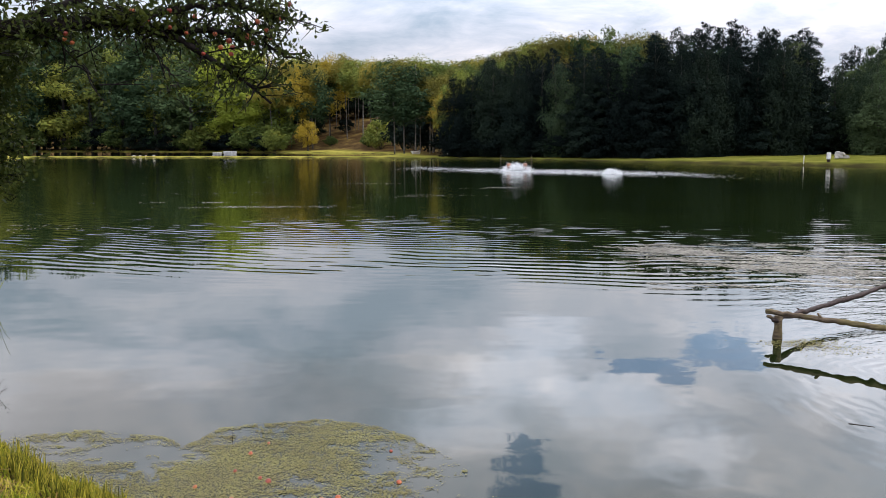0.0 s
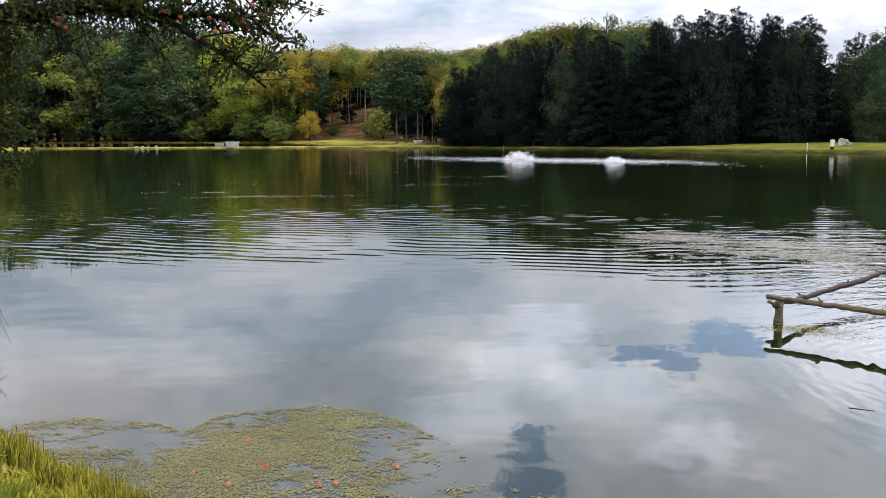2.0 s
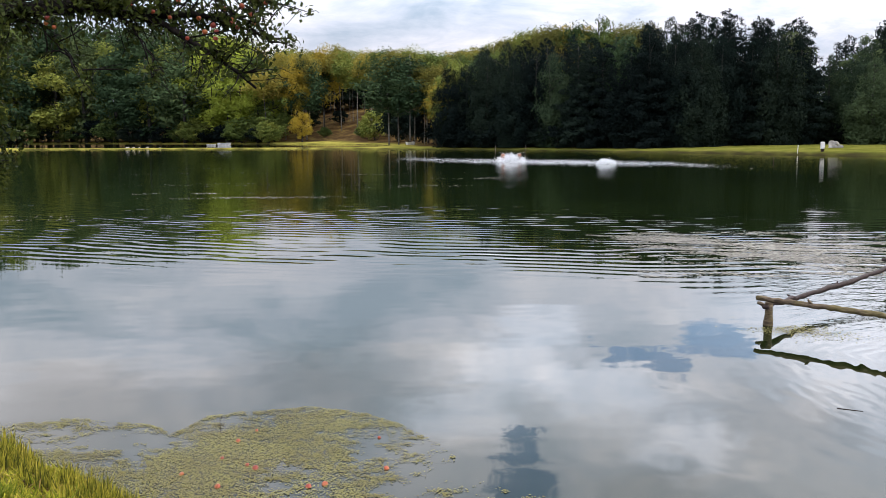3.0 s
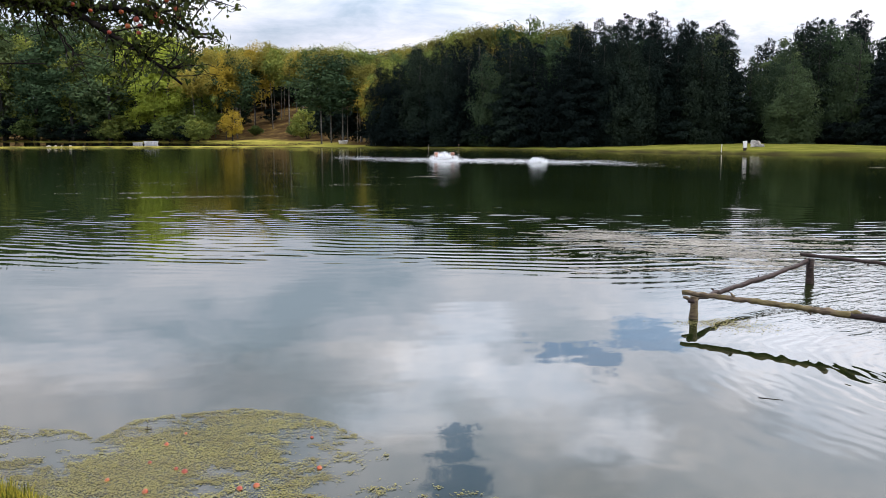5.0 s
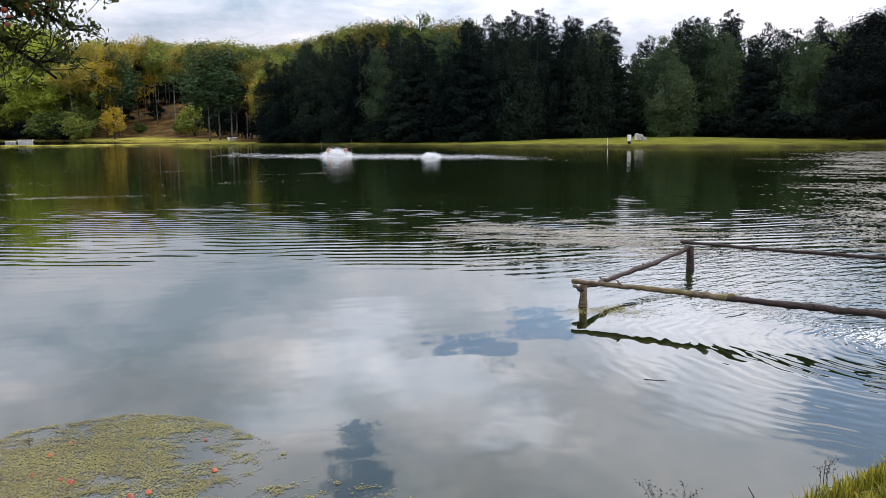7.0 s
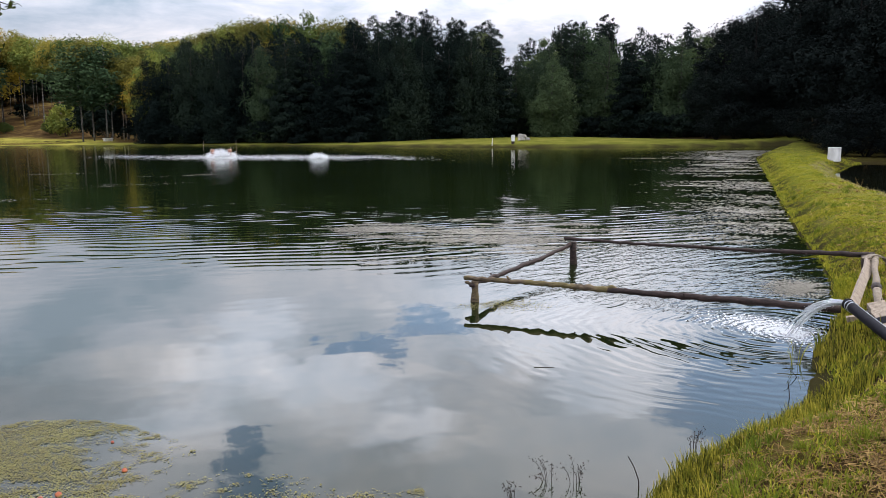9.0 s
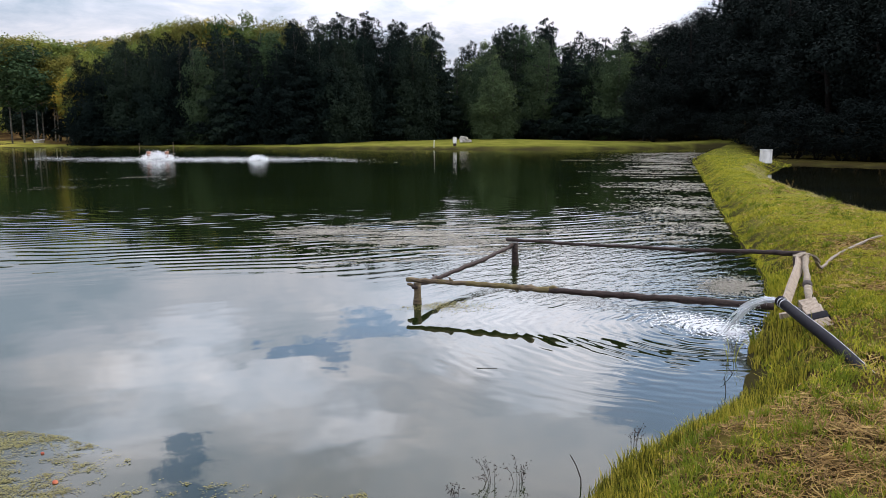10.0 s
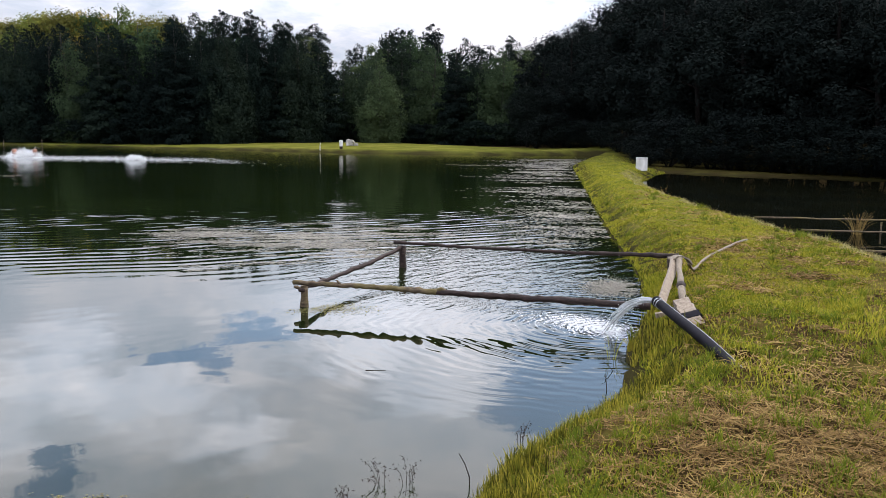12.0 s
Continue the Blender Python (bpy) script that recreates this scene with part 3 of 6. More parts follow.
# ---------------------------------------------------------------- trees
def mass_points(rng, style, count):
    """Leaf centres on a lumpy mantle from the top to the ground, for a tree 12 m high."""
    def reach(t):
        if style == "pointed":
            return 2.4 * (1 - t) ** 0.40 * (0.7 + 0.3 * np.minimum(1, 5 * t)) + 0.25
        if style == "spire":
            return 2.2 * (1 - t) ** 0.58 + 0.18
        return 2.45 * np.sin(math.pi * (0.16 + 0.84 * t)) ** 0.62 + 0.04
    lobes = [(0.0, 0.0, 1.0, 0.95)] + [(rng.uniform(-1.8, 1.8), rng.uniform(-1.8, 1.8), rng.uniform(0.5, 0.93), rng.uniform(0.5, 0.8)) for _ in range(4)]
    share = np.array([h * w for _, _, h, w in lobes])
    pads = 210
    lobe = np.array(lobes)[rng.choice(5, pads, p=share / share.sum())]
    t = np.concatenate([rng.uniform(0, 1, pads - 14) ** 1.15, np.linspace(0.90, 1.0, 14)])
    lobe[-14:] = lobes[0]
    a = rng.uniform(0, 2 * math.pi, pads)
    out = np.stack([np.cos(a), np.sin(a), np.zeros(pads)], 1)
    q = lobe[:, 3] * reach(t) * rng.uniform(0.25, 1.08, pads) ** 0.6
    size = (0.42 + 0.5 * rng.uniform(size=pads)) * (1.0 - 0.62 * t ** 3) * (1.25 if style == "weeping" else 1.0)
    mid = np.stack([lobe[:, 0] * (0.6 + 0.4 * t) + q * out[:, 0], lobe[:, 1] * (0.6 + 0.4 * t) + q * out[:, 1], 0.3 + 11.5 * lobe[:, 2] * t - 0.25 * q * (1 - t)], 1)
    squash = np.array((0.85, 0.85, 1.5)) if style == "weeping" else np.array((1.15, 1.15, 0.62))
    weight = size ** 1.6
    pick = rng.choice(pads, count, p=weight / weight.sum())
    v = unit(rng.normal(size=(count, 3)) + 0.55 * out[pick] + np.array((0, 0, 0.45)))
    c = mid[pick] + v * size[pick][:, None] * squash * rng.uniform(0.1, 1, (count, 1)) ** 0.4
    core = rng.uniform(size=count) < 0.22
    t, a = rng.uniform(0, 0.93, count), rng.uniform(0, 2 * math.pi, count)
    inner = reach(t) * 0.72 * rng.uniform(0.3, 1, count)
    c[core] = np.stack([inner * np.cos(a), inner * np.sin(a), 0.1 + 11.6 * t], 1)[core]
    face = unit(v + 0.5 * out[pick] + np.array((0, 0, 0.3)))
    c[:, 2] = np.maximum(c[:, 2], 0.05)
    return c, face, mid[rng.integers(0, pads, 60)]


def crown_points(rng, style, count):
    """Centres of leaf sprays and the way they face, for a tree 12 m high."""
    if style in ("pointed", "spire", "weeping"):
        return mass_points(rng, style, count)
    cs, rs, flat = [], [], 1.0
    if style in ("round", "tall", "lofty", "half", "bush"):
        low, high, wide = {"round": (0.3, 12, 3.1), "tall": (4.9, 12, 2.2), "lofty": (6.6, 12, 2.1), "half": (2.6, 12, 2.5), "bush": (0.0, 12, 5.5)}[style]
        for _ in range(70):
            v = unit(rng.normal(size=3)) * rng.uniform(0.55, 1.0)
            mid, half = (low + high) / 2, (high - low) / 2
            taper = 1.0 if v[2] < 0 else 1 - 0.25 * v[2]
            cs.append((v[0] * wide * taper * rng.uniform(0.8, 1.12), v[1] * wide * taper * rng.uniform(0.8, 1.12), mid + v[2] * (half - 0.7)))
            rs.append(rng.uniform(0.65, 1.25) * (1.6 if style == "bush" else 1))
    cs, rs = np.array(cs), np.array(rs)
    heavy = rs ** 2 * (1 + 0.9 * step(cs[:, 2], 7, 11))
    pick = rng.choice(len(cs), count, p=heavy / heavy.sum())
    v = unit(rng.normal(size=(count, 3)) + np.array((0, 0, 0.35)))
    q = rs[pick][:, None] * (rng.uniform(0.12, 1, (count, 1)) ** 0.7)
    c = cs[pick] + v * q * np.array((1, 1, flat))
    c[:, 2] = np.maximum(c[:, 2], 0.05)
    return c, v, cs


def make_tree(name, seed, style, leaf, bark, label, count=4600, size=(0.44, 0.26), category="tree", finer=2.0):
    rng = np.random.default_rng(seed)
    count, size = int(count * finer), (size[0] * 1.08 / finer ** 0.5, size[1] * 1.08 / finer ** 0.5)
    c, v, clumps = crown_points(rng, style, count)
    root = thing(name, (0, 0, -500), label, category)
    fine_top = 1 - 0.35 * step(c[:, 2], 6.0, 11.0) if style != "bush" else 1.0
    lv, lf = leaves(rng, c, v, size[0] * fine_top, size[1] * fine_top, droop={"weeping": 1.4, "pointed": 0.7, "spire": 0.7}.get(style, 0.0), loose=0.40, tri=True)
    bars = []
    if style == "bush":
        for k in range(5):
            top = clumps[rng.integers(len(clumps))] * 0.7
            bars.append(tube(fine([(0.1 * k - 0.2, 0, -0.6), top * 0.5 + rng.normal(size=3) * 0.3, top], 5), [0.16, 0.12, 0.09, 0.06, 0.03], 5, seed=k))
    else:
        lean = rng.normal(size=2) * 0.25
        spine = fine([(0, 0, -0.8), (lean[0] * 0.3, lean[1] * 0.3, 4), (lean[0], lean[1], 8), (lean[0] * 1.2, lean[1] * 1.2, 11.4)], 9)
        bars.append(tube(spine, np.linspace(0.22 if style not in ("tall", "lofty", "half") else 0.065, 0.03, 9), 7, 0.04, seed))
        for k in range(7):
            end = clumps[rng.integers(len(clumps))]
            z0 = np.clip(end[2] - rng.uniform(0.3, 1.8), 1.0, 10.5)
            base = np.array((lean[0] * z0 / 9, lean[1] * z0 / 9, z0))
            bars.append(tube(fine([base, (base + end) / 2 + (0, 0, 0.15), end], 5), np.linspace(0.075, 0.02, 5), 4, seed=k))
    tv, tf = tubes(bars)
    part("trunk", smooth(mesh_of("trunk", tv, tf, bark)), bark, root)
    part("crown", mesh_of("crown", lv, lf, leaf), leaf, root)
    return root


KINDS = {
    "alder": [make_tree("alder_tree", 11 + k, "spire" if k == 2 else "pointed", M_DARK_SHADE, M_BARK, "dark green dense alder tree at the wood's edge", 4200, (0.50, 0.34), finer=4.5) for k in range(3)],
    "back_alder": [make_tree("alder_tree", 15 + k, "spire" if k == 1 else "pointed", M_DARK_SHADE, M_BARK, "dark alder tree deeper in the wood", 2300, (0.54, 0.36), finer=3.2) for k in range(2)],
    "birch": [make_tree("birch_tree", 21 + k, "weeping", M_DARK_SHADE, M_BARK, "dark birch tree with fine hanging twigs", 4200, (0.54, 0.30), finer=4.5) for k in range(2)],
    "back_birch": [make_tree("birch_tree", 25, "weeping", M_DARK_SHADE, M_BARK, "dark birch tree deeper in the wood", 2300, (0.56, 0.34), finer=3.2)],
    "willow": [make_tree("willow_tree", 31 + k, "weeping", M_GREY, M_BARK, "grey-green willow tree with soft drooping crown", 4400, (0.50, 0.26), finer=4.0) for k in range(2)],
    "oak": [make_tree("oak_tree", 41 + k, "round", M_GREEN, M_BARK, "broad green oak tree with leaves to the ground", 2800, (0.52, 0.30)) for k in range(3)],
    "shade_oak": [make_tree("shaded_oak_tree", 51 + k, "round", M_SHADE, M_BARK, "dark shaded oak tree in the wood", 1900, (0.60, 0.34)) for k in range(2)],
    # hill trees take near-black leaves and bark, shade included in both
    "hill_oak": [make_tree("hill_oak_tree", 55 + k, "round", M_HILL_SHADE, M_APPLE_BARK, "dark oak tree at the hill's foot, shade put into its colours", 5600, (0.36, 0.22), finer=3.0) for k in range(2)],
    "back_hill": [make_tree("hill_oak_tree", 57 + k, "round", M_HILL_SHADE, M_APPLE_BARK, "dark oak tree high on the hill, shade put into its colours", 1800, (0.56, 0.30), finer=3.5) for k in range(2)],
    "hill_bush": [make_tree("hill_bush", 95, "bush", M_HILL_SHADE, M_APPLE_BARK, "dark bush at the pond's edge, shade put into its colours", 2800, (0.50, 0.28), "bush", 2.0)],
    "beech": [make_tree("beech_tree", 61 + k, ("lofty", "lofty", "tall", "lofty")[k], M_OLIVE, M_PALE_BARK, "tall olive beech tree with a bare pale trunk", 2300, (0.48, 0.28)) for k in range(4)],
    "green_beech": [make_tree("green_beech_tree", 66 + k, ("lofty", "tall", "lofty")[k], M_GREEN, M_PALE_BARK, "tall green beech tree with a slender trunk", 2300, (0.48, 0.28)) for k in range(3)],
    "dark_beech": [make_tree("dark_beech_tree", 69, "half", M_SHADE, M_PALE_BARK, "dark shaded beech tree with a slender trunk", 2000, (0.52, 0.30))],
    "gold": [make_tree("golden_beech_tree", 71 + k, "half", M_GOLD, M_BARK, "beech tree with golden early autumn leaves", 2500, (0.48, 0.28)) for k in range(2)],
    "gold_round": [make_tree("golden_maple_tree", 75, "round", M_GOLD, M_BARK, "golden maple tree with leaves low down", 2800, (0.5, 0.28))],
    "lime": [make_tree("lime_tree", 45, "round", M_LIME, M_BARK, "bright yellow-green lime tree with low branches", 3000, (0.50, 0.28))],
    "bush": [make_tree("bush", 81 + k, "bush", M_GREEN, M_BARK, "green bush at the foot of the wood", 1500, (1.1, 0.65), "bush") for k in range(2)],
    "dark_bush": [make_tree("dark_bush", 91 + k, "bush", M_DARK_SHADE, M_BARK, "dark green bush in the shade", 1500, (1.1, 0.65), "bush", 1.5) for k in range(2)],
}
USED = set()
tree_rng = np.random.default_rng(7)


def plant(kind, az, dist, top_elevation=None, tall=None, wide=1.0, group=""):
    """A tree of a kind at a bearing (degrees) and a distance; its top at an elevation (degrees) seen from eye height, or of a given height."""
    x, y = dist * math.sin(radians(az)), dist * math.cos(radians(az))
    z = float(ground_height(x, y))
    if tall is None:
        tall = max(2.0, 2.0 + dist * math.tan(radians(top_elevation)) - z)
    proto = KINDS[kind][tree_rng.integers(len(KINDS[kind]))]
    s = tall / 12.0
    w = wide * s ** 0.75
    m = pose(x, y, z, 0, 0, tree_rng.uniform(0, 360)) @ Matrix.Diagonal((w, w, s, 1))
    if proto.name not in USED:
        USED.add(proto.name)
        proto.matrix_basis = m
        ob = proto
    else:
        ob = copy_thing(proto, m)
        ob.matrix_basis = m
    return tagged(ob, group=group)


def skyline(az, table):
    return float(np.interp(az, [a for a, _ in table], [e for _, e in table]))


def choose(weights):
    names = list(weights)
    w = np.array([weights[k] for k in names], dtype=float)
    return names[tree_rng.choice(len(names), p=w / w.sum())]


# the dark wood on the far bank
WOOD = [(0.6, 5.0), (2.6, 5.2), (4.0, 5.6), (6.0, 5.8), (9, 5.9), (11, 6.3), (14, 6.7), (17, 7.0), (19.5, 7.1), (21.5, 6.65), (23.3, 6.4), (24.4, 5.0)]
BANK = [(-2, 99), (2, 96), (8, 91), (14.5, 84.5), (17, 86), (21.5, 90), (24.5, 95)]
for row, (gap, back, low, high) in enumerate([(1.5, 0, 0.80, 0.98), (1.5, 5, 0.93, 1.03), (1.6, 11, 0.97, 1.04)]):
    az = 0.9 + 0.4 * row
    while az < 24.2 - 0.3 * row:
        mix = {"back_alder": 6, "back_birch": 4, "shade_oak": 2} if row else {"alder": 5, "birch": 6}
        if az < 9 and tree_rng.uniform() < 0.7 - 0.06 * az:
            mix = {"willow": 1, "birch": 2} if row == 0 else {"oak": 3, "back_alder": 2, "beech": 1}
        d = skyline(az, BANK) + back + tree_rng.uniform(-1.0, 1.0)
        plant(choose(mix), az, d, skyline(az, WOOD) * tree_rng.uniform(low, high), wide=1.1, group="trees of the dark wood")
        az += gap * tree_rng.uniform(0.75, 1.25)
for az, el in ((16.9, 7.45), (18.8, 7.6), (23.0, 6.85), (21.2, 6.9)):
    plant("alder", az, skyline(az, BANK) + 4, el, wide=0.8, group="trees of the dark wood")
for az, el, kind in ((3.5, 6.0, "oak"), (4.8, 6.4, "beech"), (5.6, 6.6, "oak"), (6.3, 6.8, "green_beech"), (6.9, 7.0, "beech"), (8.0, 7.2, "beech"), (9.4, 7.1, "green_beech"), (11.5, 7.2, "oak"), (8.7, 7.25, "gold_round"), (9.9, 7.2, "gold_round"), (10.7, 7.55, "oak"), (12.3, 7.1, "beech"), (13.6, 7.2, "beech"), (4.2, 6.1, "beech"), (2.8, 5.8, "beech")):
    plant(kind, az, skyline(az, BANK) + 20, el, wide=1.1, group="trees of the dark wood")

# the wood in the corner beyond the dam
CORNER = [(24.6, 5.0), (26, 5.7), (28, 6.2), (29.5, 6.3), (31, 6.1), (33, 5.8), (35, 5.6), (38, 5.7)]
for row, (gap, back, low, high) in enumerate([(1.7, 0, 0.72, 0.95), (1.6, 6, 0.92, 1.02), (1.6, 13, 0.96, 1.03)]):
    az = 24.9 + 0.5 * row
    while az < 38:
        d = float(np.interp(az, [24.6, 30, 38], [97, 95, 86])) + back
        plant(choose(({"willow": 5, "birch": 3, "alder": 2} if az < 32 else {"willow": 2, "alder": 4, "birch": 3}) if row == 0 else {"back_alder": 4, "back_birch": 3, "shade_oak": 2}), az, d + tree_rng.uniform(-1, 1), skyline(az, CORNER) * tree_rng.uniform(low, high), wide=1.15, group="trees in the pond's corner")
        az += gap * tree_rng.uniform(0.8, 1.2)
plant("willow", 27.4, 91, 4.05, wide=1.35, group="trees in the pond's corner")
for az, el in ((30.9, 7.0), (30.3, 6.5), (36.0, 6.3), (28.6, 6.7), (27.9, 6.5)):
    plant("alder", az, 104, el, wide=0.8, group="trees in the pond's corner")

# the wooded hill behind the side pond
HILL = [(37, 5.3), (39.5, 6.7), (41.7, 7.4), (43.2, 8.7), (46, 10.5), (50, 12), (60, 13), (84, 13)]
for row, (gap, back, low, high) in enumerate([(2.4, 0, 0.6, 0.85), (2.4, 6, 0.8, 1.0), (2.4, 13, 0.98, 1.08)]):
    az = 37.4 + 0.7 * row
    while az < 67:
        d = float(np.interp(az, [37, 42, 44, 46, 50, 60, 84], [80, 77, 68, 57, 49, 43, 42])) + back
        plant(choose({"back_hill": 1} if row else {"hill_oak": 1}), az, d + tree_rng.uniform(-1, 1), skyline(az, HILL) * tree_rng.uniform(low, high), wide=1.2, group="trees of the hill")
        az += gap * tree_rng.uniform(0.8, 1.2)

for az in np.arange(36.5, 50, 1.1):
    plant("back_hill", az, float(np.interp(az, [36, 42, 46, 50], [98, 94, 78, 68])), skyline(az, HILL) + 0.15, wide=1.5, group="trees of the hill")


def far_shore(az):
    """Distance along a bearing at which the last pond ends."""
    r = np.arange(60.0, 240.0, 0.5)
    wet = shore(r * math.sin(radians(az)), r * math.cos(radians(az))) < 0
    return float(r[wet].max()) if wet.any() else 100.0


# the mixed wood beyond the far left dam
LEFT = [(-46, 7.6), (-28, 7.5), (-20, 7.3), (-14.5, 6.8), (-12, 5.9), (-8, 5.85), (-4, 5.75), (0, 5.6), (2.5, 5.6)]
for row, (gap, back, low, high) in enumerate([(1.8, 0, 0.62, 0.9), (1.15, 8, 0.80, 0.98), (1.0, 20, 0.96, 1.02)]):
    az = -45.0 + 0.4 * row
    while az < 2.5:
        d = far_shore(min(max(az, -24), -3.4)) + 4.5 + back + tree_rng.uniform(-1.5, 1.5)
        clearing = -10.2 < az < -0.8
        if row == 1 and az > -4.2:
            d += 9
        if (clearing or -15.6 < az < -12.2) and row == 0 or (-8.4 < az < -4.2 and row == 1):
            az += gap
            continue
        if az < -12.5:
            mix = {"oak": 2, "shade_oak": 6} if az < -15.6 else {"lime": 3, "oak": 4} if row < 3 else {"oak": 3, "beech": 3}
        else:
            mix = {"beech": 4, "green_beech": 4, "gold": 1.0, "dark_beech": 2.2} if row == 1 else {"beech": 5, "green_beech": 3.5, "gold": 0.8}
        plant(choose(mix), az, d, skyline(az, LEFT) * tree_rng.uniform(low, high), wide=1.25 * tree_rng.uniform(0.85, 1.4), group="trees of the left wood")
        az += gap * tree_rng.uniform(0.75, 1.25)
for kind, az, back, top, wide in (("lime", -14.9, 5, 5.6, 1.5), ("lime", -13.2, 3, 4.9, 1.7), ("lime", -12.0, 2, 3.6, 1.5), ("lime", -13.9, 1, 2.6, 1.5), ("gold", -9.5, 5, 5.2, 0.85), ("beech", -8.8, 8, 5.4, 1.0),
                                  ("gold_round", -9.1, 1, 1.5, 1.2), ("oak", -10.9, 4, 4.4, 1.2), ("bush", -11.4, 1, 1.2, 1.4)):
    plant(kind, az, far_shore(az) + 3.5 + back, top, wide=wide, group="trees of the left wood")
plant("gold", 0.0, 126, 5.3, wide=1.3, group="trees of the left wood")
plant("gold_round", 0.2, 122, 3.9, wide=1.0, group="trees of the left wood")

for az in np.arange(-10.0, -1.0, 0.45):
    plant(choose({"beech": 2, "green_beech": 2}), az + tree_rng.uniform(-0.2, 0.2), 176 + tree_rng.uniform(-8, 8), 5.3 * tree_rng.uniform(0.9, 1.02), wide=0.9, group="trees of the left wood")

# bushes along the feet of the woods
for az in np.arange(1.2, 24.3, 1.15):
    plant("dark_bush", az, skyline(az, BANK) + (-1.2 if az < 15 else 0.0), tall=tree_rng.uniform(1.6, 3.0), group="bushes of the dark wood")
for az in np.arange(25, 42, 1.0):
    plant("dark_bush", az, float(np.interp(az, [24.6, 30, 38, 42], [95, 92, 84, 74])), tall=tree_rng.uniform(1.8, 3.2), group="bushes in the pond's corner")
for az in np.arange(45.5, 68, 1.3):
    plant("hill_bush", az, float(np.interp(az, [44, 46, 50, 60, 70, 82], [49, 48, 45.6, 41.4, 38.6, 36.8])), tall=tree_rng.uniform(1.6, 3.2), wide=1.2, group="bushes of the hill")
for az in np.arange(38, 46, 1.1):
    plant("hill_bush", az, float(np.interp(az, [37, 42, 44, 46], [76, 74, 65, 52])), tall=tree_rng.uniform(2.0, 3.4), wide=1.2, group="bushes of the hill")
for az in np.arange(0.8, 38, 1.5):
    plant("dark_bush", az, (skyline(az, BANK) if az < 24 else 96) + 9, tall=tree_rng.uniform(2.8, 4.2), wide=1.3, group="bushes deep in the wood")
for az in np.arange(-45, -11.5, 1.0):
    plant(choose({"bush": 2, "dark_bush": 2}), az, far_shore(max(az, -24)) + 2.6 + tree_rng.uniform(-0.6, 1.5), tall=tree_rng.uniform(2.6, 5.5), wide=1.3, group="bushes of the left wood")
# dark backing rows, standing in for the shade under the crowns
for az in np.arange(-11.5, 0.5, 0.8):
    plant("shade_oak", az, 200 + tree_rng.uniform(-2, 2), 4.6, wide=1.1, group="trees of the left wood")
for az in np.arange(-11.0, -0.6, 0.9):
    plant("dark_bush", az, 193 + tree_rng.uniform(-3, 3), tall=tree_rng.uniform(4.0, 8.5), wide=1.2, group="bushes of the left wood")
for az, d, tall, kind in ((-4.2, 146, 5.4, "bush"), (-5.0, 152, 2.4, "bush"), (-2.6, 140, 6.5, "dark_bush"), (-1.8, 137, 5.4, "dark_bush"), (-7.6, 160, 2.0, "bush"), (0.3, 118, 2.5, "dark_bush"), (-11.3, 156, 4.0, "bush"), (-3.4, 150, 4.5, "dark_bush"), (-6.6, 174, 3, "dark_bush"), (-8.6, 176, 4, "dark_bush"), (-0.6, 128, 5.5, "dark_bush")):
    plant(kind, az, d, tall=tall, group="bushes of the left wood")


# ---------------------------------------------------------------- the apple tree over the near bank
def apple_mesh(radius=0.019):
    bm = bmesh.new()
    bmesh.ops.create_uvsphere(bm, u_segments=10, v_segments=7, radius=radius)
    for v in bm.verts:
        q = math.hypot(v.co.x, v.co.y) / radius
        if v.co.z > 0:
            v.co.z -= 0.35 * radius * max(0, 1 - q / 0.55)
        else:
            v.co.z += 0.22 * radius * max(0, 1 - q / 0.45)
            v.co.x *= 0.95
            v.co.y *= 0.95
    me = bpy.data.meshes.new("apple")
    bm.to_mesh(me)
    bm.free()
    me.materials.append(M_APPLE)
    return smooth(me)


APPLE = apple_mesh()


